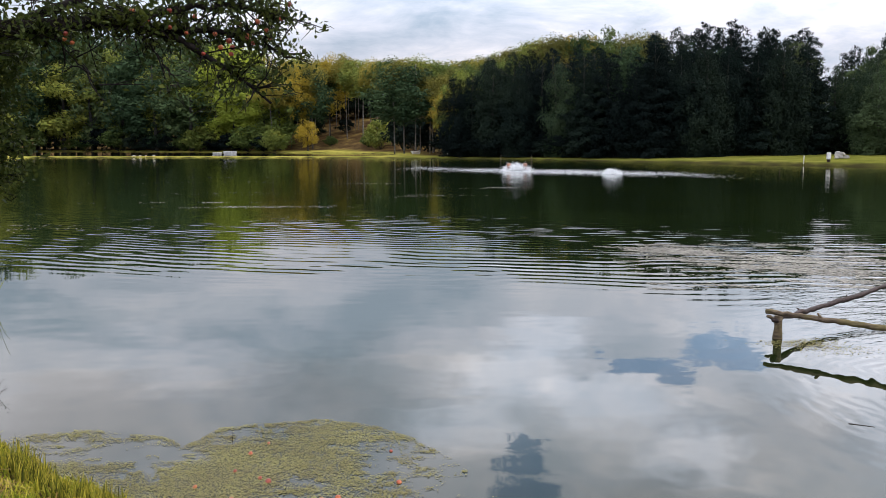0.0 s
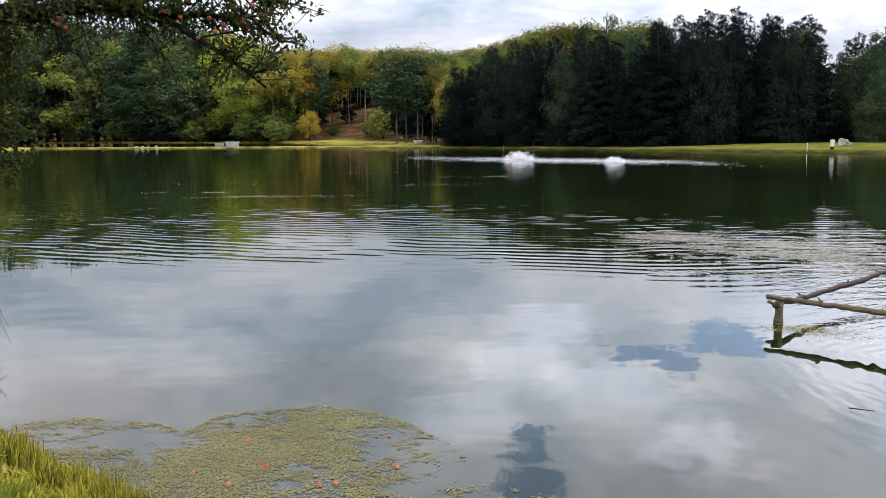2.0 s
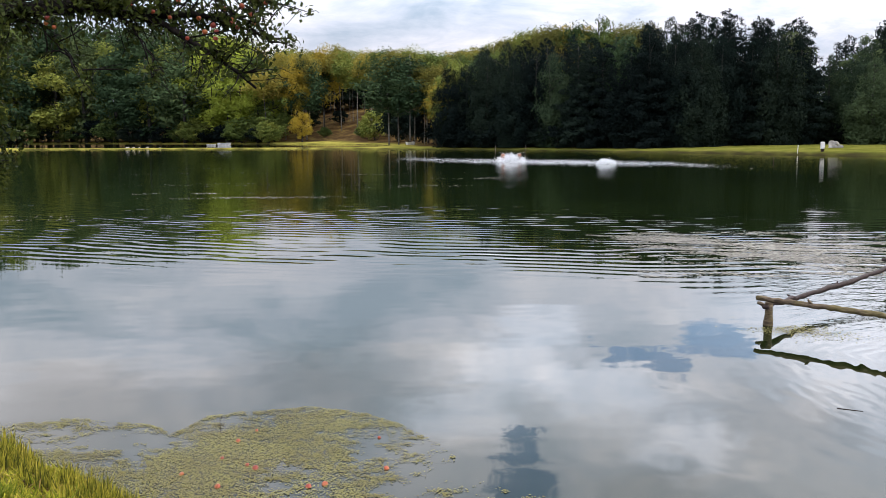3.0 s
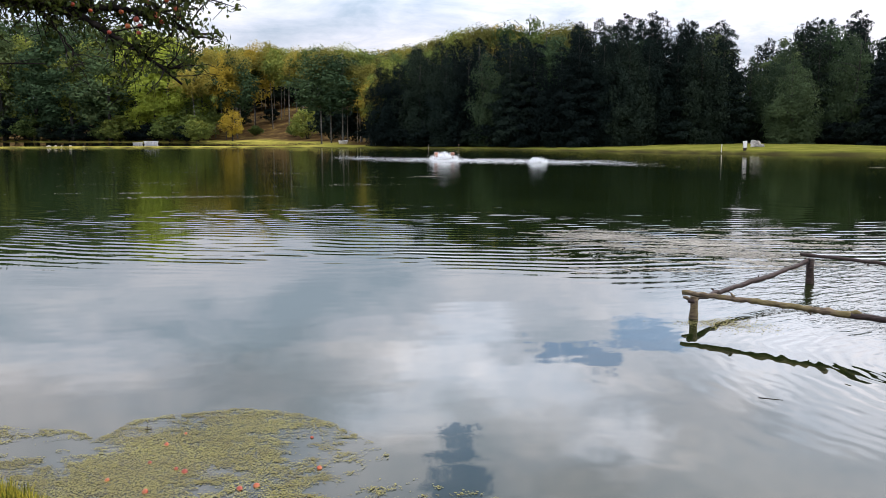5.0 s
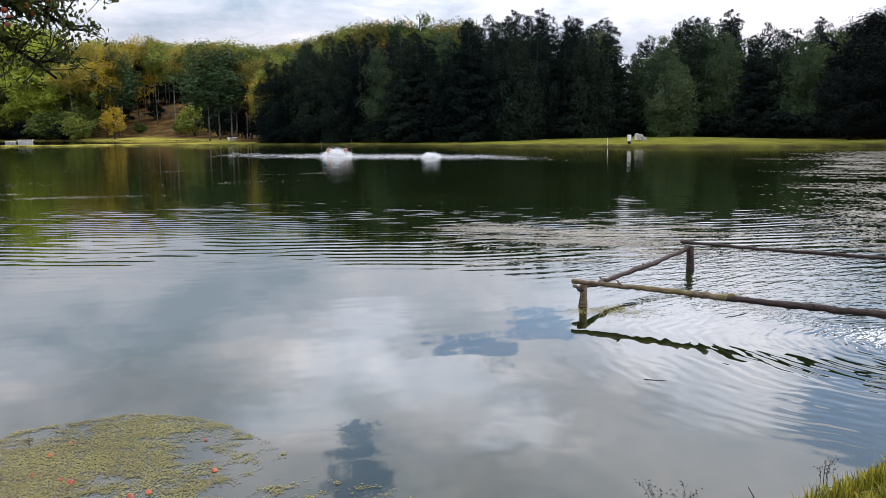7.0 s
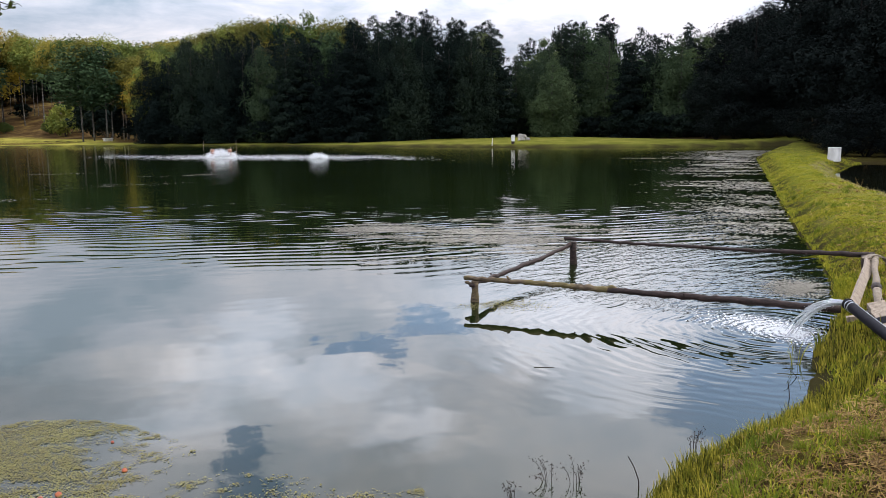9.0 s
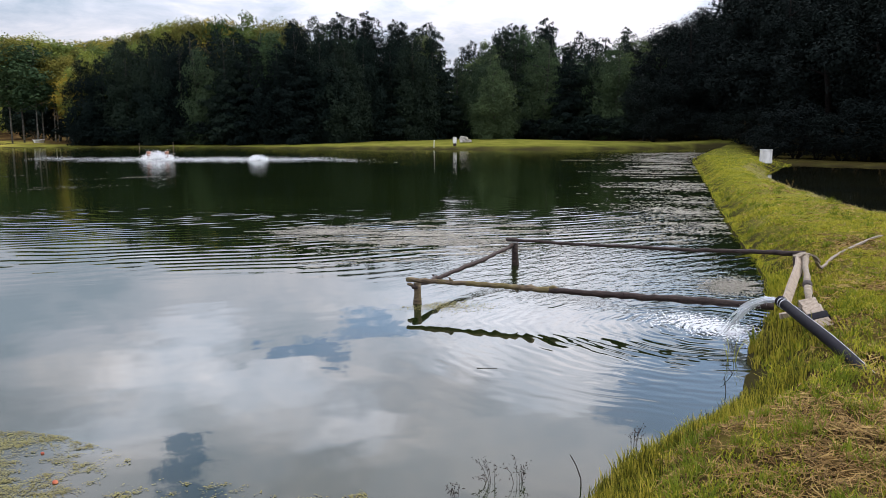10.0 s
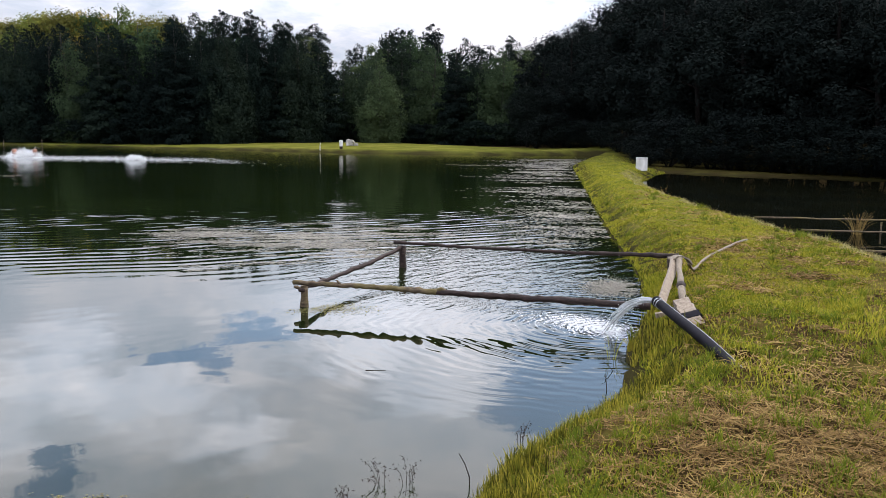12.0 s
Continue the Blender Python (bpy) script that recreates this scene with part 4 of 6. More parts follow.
def build_apple_tree():
    rng = np.random.default_rng(5)
    gz = float(ground_height(-3.75, 4.75))
    root = thing("apple_tree", (-3.75, 4.75, gz), "old apple tree with red apples leaning over the water", "tree")
    origin = np.array((-3.75, 4.75, gz))
    part("trunk", smooth(mesh_of("trunk", *tube(np.array(fine([(-3.75, 4.75, gz - 0.3), (-3.8, 4.7, 1.1), (-3.65, 4.65, 1.9), (-3.7, 4.7, 3.2), (-3.8, 4.9, 4.6)], 14)) - origin,
                                                np.linspace(0.19, 0.05, 14), 10, 0.05, 3), M_APPLE_BARK)), M_APPLE_BARK, root)
    limbs = [
        ([(-3.68, 4.66, 1.75), (-3.3, 4.5, 2.3), (-2.81, 4.5, 2.52), (-2.62, 4.72, 2.63), (-2.36, 4.97, 2.71), (-1.97, 5.13, 2.75), (-1.73, 5.22, 2.72), (-1.52, 5.24, 2.61), (-1.33, 5.23, 2.49), (-1.2, 5.26, 2.39), (-1.06, 5.24, 2.27)], 0.085, 0.012),
        ([(-1.97, 5.13, 2.75), (-1.62, 5.26, 2.84), (-1.32, 5.35, 2.86), (-1.12, 5.41, 2.84), (-1.0, 5.43, 2.81)], 0.032, 0.005),
        ([(-1.73, 5.22, 2.72), (-1.41, 5.32, 2.72), (-1.2, 5.37, 2.66), (-1.08, 5.41, 2.62), (-0.98, 5.43, 2.55)], 0.028, 0.004),
        ([(-2.5, 4.85, 2.67), (-2.2, 5.25, 2.9), (-1.8, 5.5, 3.05), (-1.45, 5.6, 3.05), (-1.15, 5.6, 2.97)], 0.035, 0.006),
        ([(-3.4, 4.55, 2.15), (-3.1, 4.9, 2.25), (-2.92, 5.1, 2.15), (-2.84, 5.15, 1.9), (-2.82, 5.15, 1.7)], 0.03, 0.005),
        ([(-1.85, 5.18, 2.73), (-1.72, 5.15, 2.56), (-1.62, 5.12, 2.42), (-1.55, 5.1, 2.30)], 0.009, 0.002),
        ([(-2.3, 5.0, 2.7), (-2.18, 5.0, 2.55), (-2.08, 5.02, 2.44), (-2.0, 5.0, 2.36)], 0.009, 0.002),
        ([(-3.7, 4.7, 3.0), (-3.0, 4.9, 3.6), (-2.3, 5.1, 3.8), (-1.7, 5.2, 3.7)], 0.06, 0.012),
        ([(-3.75, 4.8, 3.4), (-4.6, 5.0, 3.9), (-5.3, 5.4, 3.8)], 0.06, 0.012),
        ([(-3.7, 4.7, 3.3), (-3.9, 3.9, 4.0), (-4.1, 3.2, 4.0)], 0.06, 0.012),
    ]
    wants = [250, 56, 44, 44, 30, 8, 8, 40, 26, 26]
    bars, twig_bars, tips, tip_way = [], [], [], []
    apples = []
    for index, ((line, r0, r1), want) in enumerate(zip(limbs, wants)):
        pts = np.array(fine(line, 16))
        pts[1:-1] += rng.normal(size=(14, 3)) * (0.010 if r0 > 0.03 else 0.004)
        bars.append(tube(pts - origin, r1 * 0.6 + (r0 - r1 * 0.6) * np.linspace(1, 0, 16) ** 1.5, 7, 0.09, index))
        for _ in range(want):
            u = rng.uniform(0.12 if index in (0, 7, 8, 9) else 0.05, 1.0)
            a = pts[int(u * 15)]
            if index == 0 and a[0] > -1.8 and rng.uniform() < 0.6:
                continue
            way = unit(rng.normal(size=3) * np.array((1.0, 0.8, 0.55)) + np.array((0.35, 0.1, -0.28 if rng.uniform() < 0.6 else 0.35)))
            length = rng.uniform(0.12, 0.34) * (1.0 if way[2] > -0.2 else 0.85)
            mid = a + way * length * 0.5 + rng.normal(size=3) * 0.014
            end = a + way * length + np.array((0, 0, -0.10 * length)) + rng.normal(size=3) * 0.03
            line2 = np.array(fine([a, mid, end], 6))
            twig_bars.append(tube(line2 - origin, np.linspace(0.0062, 0.0022, 6), 4, 0, 1))
            for _ in range(2):
                b = line2[rng.integers(2, 6)]
                side = unit(way + rng.normal(size=3) * 0.7) * rng.uniform(0.05, 0.16)
                twig_bars.append(tube(np.array([b, b + side * 0.5 + rng.normal(size=3) * 0.008, b + side]) - origin, [0.0032, 0.0025, 0.0015], 3))
            bare = rng.uniform() < ((0.45 if a[0] > -2.0 else 0.08) if index == 0 else 0.3) or (way[2] < -0.25 and rng.uniform() < 0.8) or index in (5, 6)
            for q in (0.3, 0.55, 0.8, 1.0):
                spot = line2[min(5, int(q * 5))]
                if bare and q < 1.0:
                    continue
                for _ in range(rng.integers(6, 13)):
                    tips.append(spot + rng.normal(size=3) * 0.034 - origin)
                    tip_way.append(unit(rng.normal(size=3) + np.array((0, 0, 0.8))))
            if rng.uniform() < 0.5 and index > 6:
                for _ in range(rng.integers(1, 3)):
                    apples.append(end + rng.normal(size=3) * 0.035 - np.array((0, 0, 0.03)) - origin)
    # the low leafy spray at the side
    for _ in range(7000):
        t = rng.uniform(0, 1) ** 0.8
        c = np.array((-2.80 + 0.05 * math.sin(9 * t) + 0.02 * math.sin(31 * t) - 0.12 * (1 - t) ** 2, 5.1, 1.74 + 0.92 * t)) + rng.normal(size=3) * np.array((0.125, 0.16, 0.05))
        tips.append(c - origin)
        tip_way.append(unit(rng.normal(size=3) + np.array((0.3, -0.3, 0.7))))
    for v, f in bars:
        part("limb", smooth(mesh_of("limb", v, f, M_APPLE_BARK)), M_APPLE_BARK, root)
    lv, lf = leaves(rng, np.array(tips), np.array(tip_way), 0.042, 0.022, droop=0.3, loose=0.8)
    part("leaves", mesh_of("leaves", lv, lf, M_APPLE_LEAF), M_APPLE_LEAF, root)
    for x, y, z in ((-2.18, 4.96, 2.66), (-2.15, 4.97, 2.61), (-2.19, 4.96, 2.63), (-1.76, 5.13, 2.76), (-1.64, 5.16, 2.72), (-1.55, 5.19, 2.69), (-1.31, 5.26, 2.65), (-1.30, 5.26, 2.57), (-1.29, 5.26, 2.61),
                    (-1.20, 5.29, 2.67), (-1.17, 5.29, 2.64), (-1.20, 5.29, 2.69), (-1.07, 5.31, 2.67), (-1.33, 5.25, 2.54), (-1.46, 5.22, 2.57), (-1.24, 5.28, 2.75), (-1.09, 5.31, 2.72), (-0.95, 5.34, 2.88),
                    (-1.0, 5.33, 2.79), (-1.39, 5.24, 2.69), (-1.5, 5.21, 2.79), (-1.84, 5.10, 2.81), (-1.14, 5.30, 2.77), (-1.36, 5.25, 2.61), (-1.64, 5.17, 2.82)):
        apples.append(np.array((x, y, z)) - origin)
        stalk = np.array(fine([(x, y, z + 0.01), (x - 0.02, y + 0.01, z + 0.06), (x - 0.05, y + 0.02, z + 0.11)], 4)) - origin
        twig_bars.append(tube(stalk, 0.0022, 4))
    for c in apples:
        ob = part("apple", APPLE, M_APPLE, root)
        ob.matrix_basis = pose(*c, rng.uniform(-30, 30), rng.uniform(-30, 30), rng.uniform(0, 360)) @ Matrix.Scale(rng.uniform(0.65, 1.0), 4)
    tagged(part("twig_tangle", mesh_of("twig_tangle", *tubes(twig_bars), M_APPLE_BARK), M_APPLE_BARK, root), kind="stuff")


build_apple_tree()

# apples that have dropped on the floating weed
for x, y, s in ((-1.27, 5.26, 1.0), (-1.06, 4.81, 1.15), (-1.48, 4.73, 0.95), (-1.22, 4.55, 1.1), (-0.70, 4.54, 1.0), (-0.61, 4.57, 1.05), (-0.27, 4.79, 0.9), (-1.19, 5.45, 0.7), (-1.3, 4.97, 0.8), (-1.12, 4.86, 0.8), (-0.35, 5.3, 0.6), (-0.98, 4.33, 0.9)):
    ob = new("fallen_apple", APPLE)
    ob.matrix_basis = pose(x, y, 0.003, 35, 20, 60 * x) @ Matrix.Diagonal((1.05 * s, 0.95 * s, 0.7 * s, 1))
    tagged(ob, "small red apple floating among the duckweed", "apple", "fallen apples")


# ---------------------------------------------------------------- the log fence in the water
def log(points, radii, mat, name, parent, label="", seed=0, count=14, wobble=0.005):
    rng = np.random.default_rng(seed)
    pts = np.array(fine(points, count))
    pts[1:-1] += rng.normal(size=(count - 2, 3)) * wobble
    r = np.interp(np.linspace(0, 1, count), np.linspace(0, 1, len(radii)), radii) * (1 + 0.09 * rng.normal(size=count))
    return part(name, smooth(mesh_of(name, *tube(pts, r, 12, 0.035, seed), mat)), mat, parent, label)


fence = thing("log_fence", (0, 0, 0), "rough log fence standing in the shallow pond water", "fence")
log([(3.44, 8.42, -0.75), (3.445, 8.415, -0.2), (3.44, 8.41, 0.235)], [0.052, 0.05, 0.05], M_LOG, "post", fence, seed=1, count=8, wobble=0.004)
log([(5.70, 10.22, -0.75), (5.705, 10.22, -0.2), (5.69, 10.21, 0.32)], [0.055, 0.052, 0.050], M_WET_LOG, "post", fence, seed=2, count=8, wobble=0.004)
log([(7.50, 6.72, -0.4), (7.50, 6.74, 0.1), (7.47, 6.75, 0.51)], [0.055, 0.055, 0.05], M_WET_LOG, "post", fence, seed=3, count=8, wobble=0.004)
mossy = log([(3.33, 8.45, 0.275), (3.98, 7.80, 0.275), (4.50, 7.22, 0.268)], [0.025, 0.028, 0.031], M_LOG, "rail", fence, "mossy yellowish log rail", seed=4, count=34, wobble=0.0035)
wet = log([(4.47, 7.25, 0.268), (5.2, 6.46, 0.27), (5.95, 5.58, 0.28)], [0.031, 0.034, 0.040], M_WET_LOG, "rail", fence, "dark wet log rail", seed=5, count=34, wobble=0.004)
crooked = log([(3.36, 8.33, 0.205), (4.1, 9.0, 0.19), (4.9, 9.6, 0.235), (5.66, 10.2, 0.30)], [0.024, 0.028, 0.030, 0.030], M_WET_LOG, "rail", fence, "crooked brown log rail", seed=6, count=30, wobble=0.009)
upper = log([(5.62, 10.33, 0.365), (6.3, 9.05, 0.40), (6.9, 7.9, 0.45), (7.56, 6.72, 0.52)], [0.024, 0.021, 0.024, 0.030], M_WET_LOG, "rail", fence, "dark log rail", seed=7, count=36, wobble=0.0045)
log([(4.48, 7.26, 0.285), (4.51, 7.22, 0.295), (4.54, 7.18, 0.285)], [0.016, 0.030, 0.016], M_LOG, "knot", wet, seed=8, count=5, wobble=0.003)
for k, (rail, at, way) in enumerate(((mossy, (3.72, 8.06, 0.285), (-0.03, 0.02, 0.045)), (mossy, (4.22, 7.54, 0.27), (0.02, -0.03, -0.05)), (wet, (5.02, 6.66, 0.27), (-0.04, -0.03, 0.03)), (wet, (5.5, 6.1, 0.275), (0.01, -0.05, -0.035)),
                                    (crooked, (3.85, 8.80, 0.20), (-0.05, 0.02, 0.03)), (crooked, (4.62, 9.40, 0.22), (-0.02, -0.03, 0.05)), (crooked, (5.25, 9.88, 0.26), (-0.05, 0.03, -0.02)),
                                    (upper, (6.05, 9.52, 0.385), (-0.03, -0.03, -0.05)), (upper, (6.6, 8.46, 0.425), (-0.04, 0.0, 0.035)), (upper, (7.2, 7.36, 0.48), (-0.03, -0.04, -0.03)))):
    a, w = np.array(at), np.array(way)
    log([a, a + w * 0.6, a + w], [0.014, 0.011, 0.007], M_LOG if rail is mossy else M_WET_LOG, "branch_stub", rail, seed=60 + k, count=4, wobble=0.002)
log([(3.47, 8.40, 0.235), (3.42, 8.44, 0.20), (3.36, 8.50, 0.215)], [0.016, 0.022, 0.016], M_LOG, "peg", fence, seed=77, count=6, wobble=0.003)


# ---------------------------------------------------------------- pipe, hose and outflow
pipe = thing("drain_pipe", (0, 0, 0), "black plastic pipe pouring water from the bank", "pipe")
MOUTH = np.array((5.74, 5.30, 0.40))
FOOT = np.array((4.60, 3.42, float(ground_height(4.60, 3.42)) - 0.01))
axis = unit(FOOT - MOUTH)
line = [MOUTH, MOUTH + (FOOT - MOUTH) * 0.33 , MOUTH + (FOOT - MOUTH) * 0.66, FOOT + (0, 0, -0.03)]


def open_tube(points, outer, inner, sides=20):
    """A pipe with a hollow mouth at its first point."""
    v, f = tube(points, outer, sides, closed=False)
    w, g = tube(points, inner, sides, closed=False)
    b = len(v)
    f = f + [tuple(i + b for i in reversed(face)) for face in g]
    f += [(k, b + k, b + (k + 1) % sides, (k + 1) % sides) for k in range(sides)]
    return v + w, f


part("tube", smooth(mesh_of("tube", *open_tube(fine(line, 12), 0.043, 0.037), M_PIPE)), M_PIPE, pipe)
for s, width, radius, mat, name, label in ((0.00, 0.035, 0.053, M_PIPE, "collar", ""), (0.06, 0.020, 0.049, M_STEEL, "clamp", "steel hose clamp"), (0.10, 0.016, 0.049, M_PIPE, "collar", ""), (0.135, 0.020, 0.049, M_STEEL, "clamp", "steel hose clamp")):
    a, b = MOUTH + axis * s, MOUTH + axis * (s + width)
    part(name, smooth(mesh_of(name, *open_tube([a, (a + b) / 2, b], [radius * 0.97, radius, radius * 0.97], 0.0428), mat)), mat, pipe, label)
# the pipe's highlight, built as a thin pale bar along it
stripe = np.array(fine(line, 12)) + np.array((0.024, -0.009, 0.035))
part("stripe", mesh_of("stripe", *tube(stripe, 0.0035, 4), M_STEEL), M_STEEL, pipe, "thin pale bar standing in for the pipe's highlight")


def bent_board(name, points, width, thick, mat, parent, label="", up=(0, 0, 1.0), seed=0):
    """A flat strip along points, with thickness and slightly uneven edges."""
    rng = np.random.default_rng(seed)
    pts = np.array(fine(points, 12))
    ways = unit(np.gradient(pts, axis=0))
    verts, faces = [], []
    for i, (c, w) in enumerate(zip(pts, ways)):
        s = unit(np.cross(w, np.array(up, dtype=float)))
        t = np.cross(s, w)
        h = width / 2 * (1 + 0.06 * rng.normal())
        verts += [c - s * h - t * thick / 2, c + s * h - t * thick / 2, c + s * h * 0.94 + t * thick / 2, c - s * h * 0.94 + t * thick / 2]
        if i:
            b = 4 * (i - 1)
            faces += [(b + k, b + (k + 1) % 4, b + 4 + (k + 1) % 4, b + 4 + k) for k in range(4)]
    faces += [(3, 2, 1, 0), tuple(range(len(verts) - 4, len(verts)))]
    return part(name, mesh_of(name, verts, faces, mat), mat, parent, label)


def slab(size, taper=1.0, bevel=0.02, seed=0, rough=0.0):
    """A bevelled block that stands on z = 0."""
    rng = np.random.default_rng(seed)
    bm = bmesh.new()
    bmesh.ops.create_cube(bm, size=1.0)
    for v in bm.verts:
        t = taper if v.co.z > 0 else 1.0
        v.co = Vector((v.co.x * size[0] * t, v.co.y * size[1] * t, (v.co.z + 0.5) * size[2])) + Vector(rng.normal(size=3) * rough)
    bmesh.ops.bevel(bm, geom=bm.edges[:], offset=bevel, segments=2, affect="EDGES")
    return bm


prop = thing("pipe_support", (0, 0, 0), "bleached boards propping the pipe at the fence corner", "boards")
bent_board("board", [(7.30, 6.55, 0.52), (6.9, 6.20, 0.47), (6.45, 5.84, 0.41), (6.02, 5.50, 0.33)], 0.095, 0.024, M_PLANK, prop, seed=1, up=(0.5, -0.6, 0.75))
bent_board("board", [(5.76, 5.02, 0.455), (5.66, 4.85, 0.40), (5.52, 4.60, 0.325)], 0.15, 0.05, M_PLANK, prop, seed=2, up=(-0.55, -0.45, 0.7))
bent_board("strap", [(5.63, 4.795, 0.385), (5.61, 4.76, 0.375), (5.585, 4.715, 0.36)], 0.17, 0.062, M_PIPE, prop, "dark rubber strap", seed=4, up=(-0.55, -0.45, 0.7))
bent_board("board", [(5.88, 5.44, 0.22), (5.95, 5.38, 0.24), (6.06, 5.28, 0.26)], 0.07, 0.045, M_PLANK, prop, seed=3)
bent_board("board", [(5.82, 5.16, 0.33), (5.94, 5.10, 0.335), (6.10, 5.02, 0.33)], 0.10, 0.05, M_WET_LOG, prop, "dark wet board under the pipe", seed=9)

hose = thing("canvas_hose", (0, 0, 0), "flat pale canvas hose lying across the grass dam", "hose")


def on_ground(x, y, up):
    return (x, y, float(ground_height(x, y)) + up)


log([(7.32, 6.48, 0.54), (7.16, 6.34, 0.50), (6.50, 5.70, 0.42)], [0.034, 0.033, 0.034], M_HOSE, "upper_length", hose, seed=11)
log([(6.50, 5.70, 0.42), (6.3, 5.50, 0.39), (6.08, 5.26, 0.35)], [0.034, 0.036, 0.035], M_HOSE, "lower_length", hose, seed=12)
log([(6.54, 5.74, 0.425), (6.49, 5.69, 0.42), (6.44, 5.64, 0.41)], [0.038, 0.046, 0.038], M_WET_LOG, "joint", hose, "dark cord binding the hose", seed=13, count=6, wobble=0.0)
bent_board("fold", [(7.20, 6.52, 0.53), (7.30, 6.50, 0.565), (7.40, 6.46, 0.54), (7.46, 6.44, 0.47)], 0.10, 0.018, M_HOSE, hose, seed=6)
bent_board("ground_length", [(7.44, 6.45, 0.47), on_ground(7.7, 6.6, 0.05), on_ground(8.25, 6.9, 0.035), on_ground(9.16, 7.37, 0.035), on_ground(9.8, 7.66, 0.03), on_ground(10.2, 7.83, 0.02)], 0.034, 0.018, M_HOSE, hose, seed=7)

# falling water: a bundle of strands that breaks into drops, and the foam where it lands
M_JET, n = material("falling_water")
finish(n, (0.92, 0.95, 0.97), 0.12, **{"Transmission Weight": 0.7, "IOR": 1.333})
jet = thing("water_jet", tuple(MOUTH), "clear water jet arching out of the pipe", "water")
jet_rng = np.random.default_rng(12)
bars, drops = [], []
LAND = np.array((5.68, 5.86, 0.0))
for k in range(22):
    off = jet_rng.normal(size=3) * 0.0075
    speed = jet_rng.uniform(0.88, 1.08)
    pts = []
    for i in range(9):
        s = i / 8
        c = MOUTH + (LAND - MOUTH) * np.array((s, s * speed, 0)) + np.array((-0.06 * s, 0, 0.10 * s - (0.10 + MOUTH[2]) * s * s)) + off * (1 + 2.2 * s)
        pts.append(c - MOUTH)
    cut = jet_rng.integers(5, 10)
    bars.append(tube(pts[:cut], np.linspace(0.011, 0.004, cut), 6, 0.30, k))
part("stream", smooth(mesh_of("stream", *tubes(bars), M_JET)), M_JET, jet)


def droplets(rng, centres, size, mat, name, parent, label=""):
    base = np.array([(1, 0, 0), (-1, 0, 0), (0, 1, 0), (0, -1, 0), (0, 0, 1), (0, 0, -1)], dtype=float)
    tri = np.array([(0, 2, 4), (2, 1, 4), (1, 3, 4), (3, 0, 4), (2, 0, 5), (1, 2, 5), (3, 1, 5), (0, 3, 5)])
    k = len(centres)
    r = size * rng.uniform(0.5, 1.5, (k, 1, 1)) * rng.uniform(0.7, 1.3, (k, 1, 3))
    v = (centres[:, None] + base[None] * r).reshape(-1, 3)
    f = (tri[None] + 6 * np.arange(k)[:, None, None]).reshape(-1, 3)
    return tagged(part(name, smooth(mesh_of(name, v, f, mat)), mat, parent, label), kind="stuff")


s = jet_rng.uniform(0.25, 1.1, 420)[:, None]
fall = MOUTH + (LAND - MOUTH) * np.concatenate([s, s * jet_rng.uniform(0.7, 1.25, s.shape), 0 * s], 1) + np.concatenate([-0.06 * s, 0 * s, 0.10 * s - 0.52 * s * s], 1) + jet_rng.normal(size=(420, 3)) * 0.05 * s
fall[:, 2] = np.maximum(fall[:, 2], 0.005)
droplets(jet_rng, fall - MOUTH, 0.0035, M_FOAM, "drops", jet)

foam_rng = np.random.default_rng(3)
k = 12000
spread = foam_rng.normal(size=(k, 2)) * np.array((0.15, 0.25)) + np.array((5.64, 6.10))
trail = foam_rng.normal(size=(900, 2)) * np.array((0.14, 0.22)) + np.array((5.42, 6.55))
xy = np.concatenate([spread, trail])
keep = 0.5 * fractal(4 * xy[:, 0], 4 * xy[:, 1], 4) + 0.5 * foam_rng.uniform(size=len(xy)) > np.concatenate([np.full(k, 0.41), np.full(900, 0.50)])
reach = np.hypot(xy[:, 0] - LAND[0], xy[:, 1] - LAND[1])
arcs = np.sin(2 * math.pi * reach / 0.085 + 5 * fractal(3 * xy[:, 0], 3 * xy[:, 1], 8))      # the foam breaks into arcs round the splash
keep &= (arcs > 0.1) | (foam_rng.uniform(size=len(xy)) < 0.22) | (reach < 0.12)
xy = xy[keep]
v, f = scatter_flakes(foam_rng, xy, 0.003 + 0.012 * foam_rng.uniform(size=len(xy)), foam_rng.uniform(0.004, 0.011, len(xy)))
tagged(new("foam", mesh_of("foam", v, f, M_FOAM)), "white foam where the jet meets the pond", "foam", kind="stuff")


# ---------------------------------------------------------------- aerators out on the pond
def aerator(at, radius, rise, count, label, seed, with_paddles):
    rng = np.random.default_rng(seed)
    root = thing("pond_aerator", at, label, "aerator", "aerators")
    part("float", smooth(mesh_of("float", *tube([(0, 0, -0.12), (0, 0, -0.02), (0, 0, 0.06)], [radius * 0.4, radius * 0.5, radius * 0.35], 14), M_PIPE)), M_PIPE, root)
    v = unit(rng.normal(size=(count, 3)))
    v[:, 2] = np.abs(v[:, 2])
    bulge = 0.72 + 0.5 * value_noise(4 * v[:, 0] + 9, 4 * v[:, 1] + 3 * v[:, 2], seed)
    q = (rng.uniform(0.15, 1, count) ** 0.5 * bulge * np.where(rng.uniform(size=count) < 0.06, 1.25, 1.0))[:, None]
    c = v * q * np.array((radius, radius * 0.7, rise)) + rng.normal(size=(count, 3)) * 0.02
    c[:, 2] = np.maximum(c[:, 2], 0.01)
    droplets(rng, c, 0.016, M_FOAM, "spray", root)
    if with_paddles:
        for dx in (-0.55, 0.55):
            part("paddle", smooth(mesh_of("paddle", *tube([(dx - 0.12, 0, 0.28), (dx + 0.12, 0, 0.28)], 0.24, 10), M_RUST)), M_RUST, root, "rusty paddle drum")
        part("pole", mesh_of("pole", *tube([(0.98, 0.1, -0.6), (0.98, 0.1, 1.05)], 0.022, 6), M_LOG), M_LOG, root)
    return root


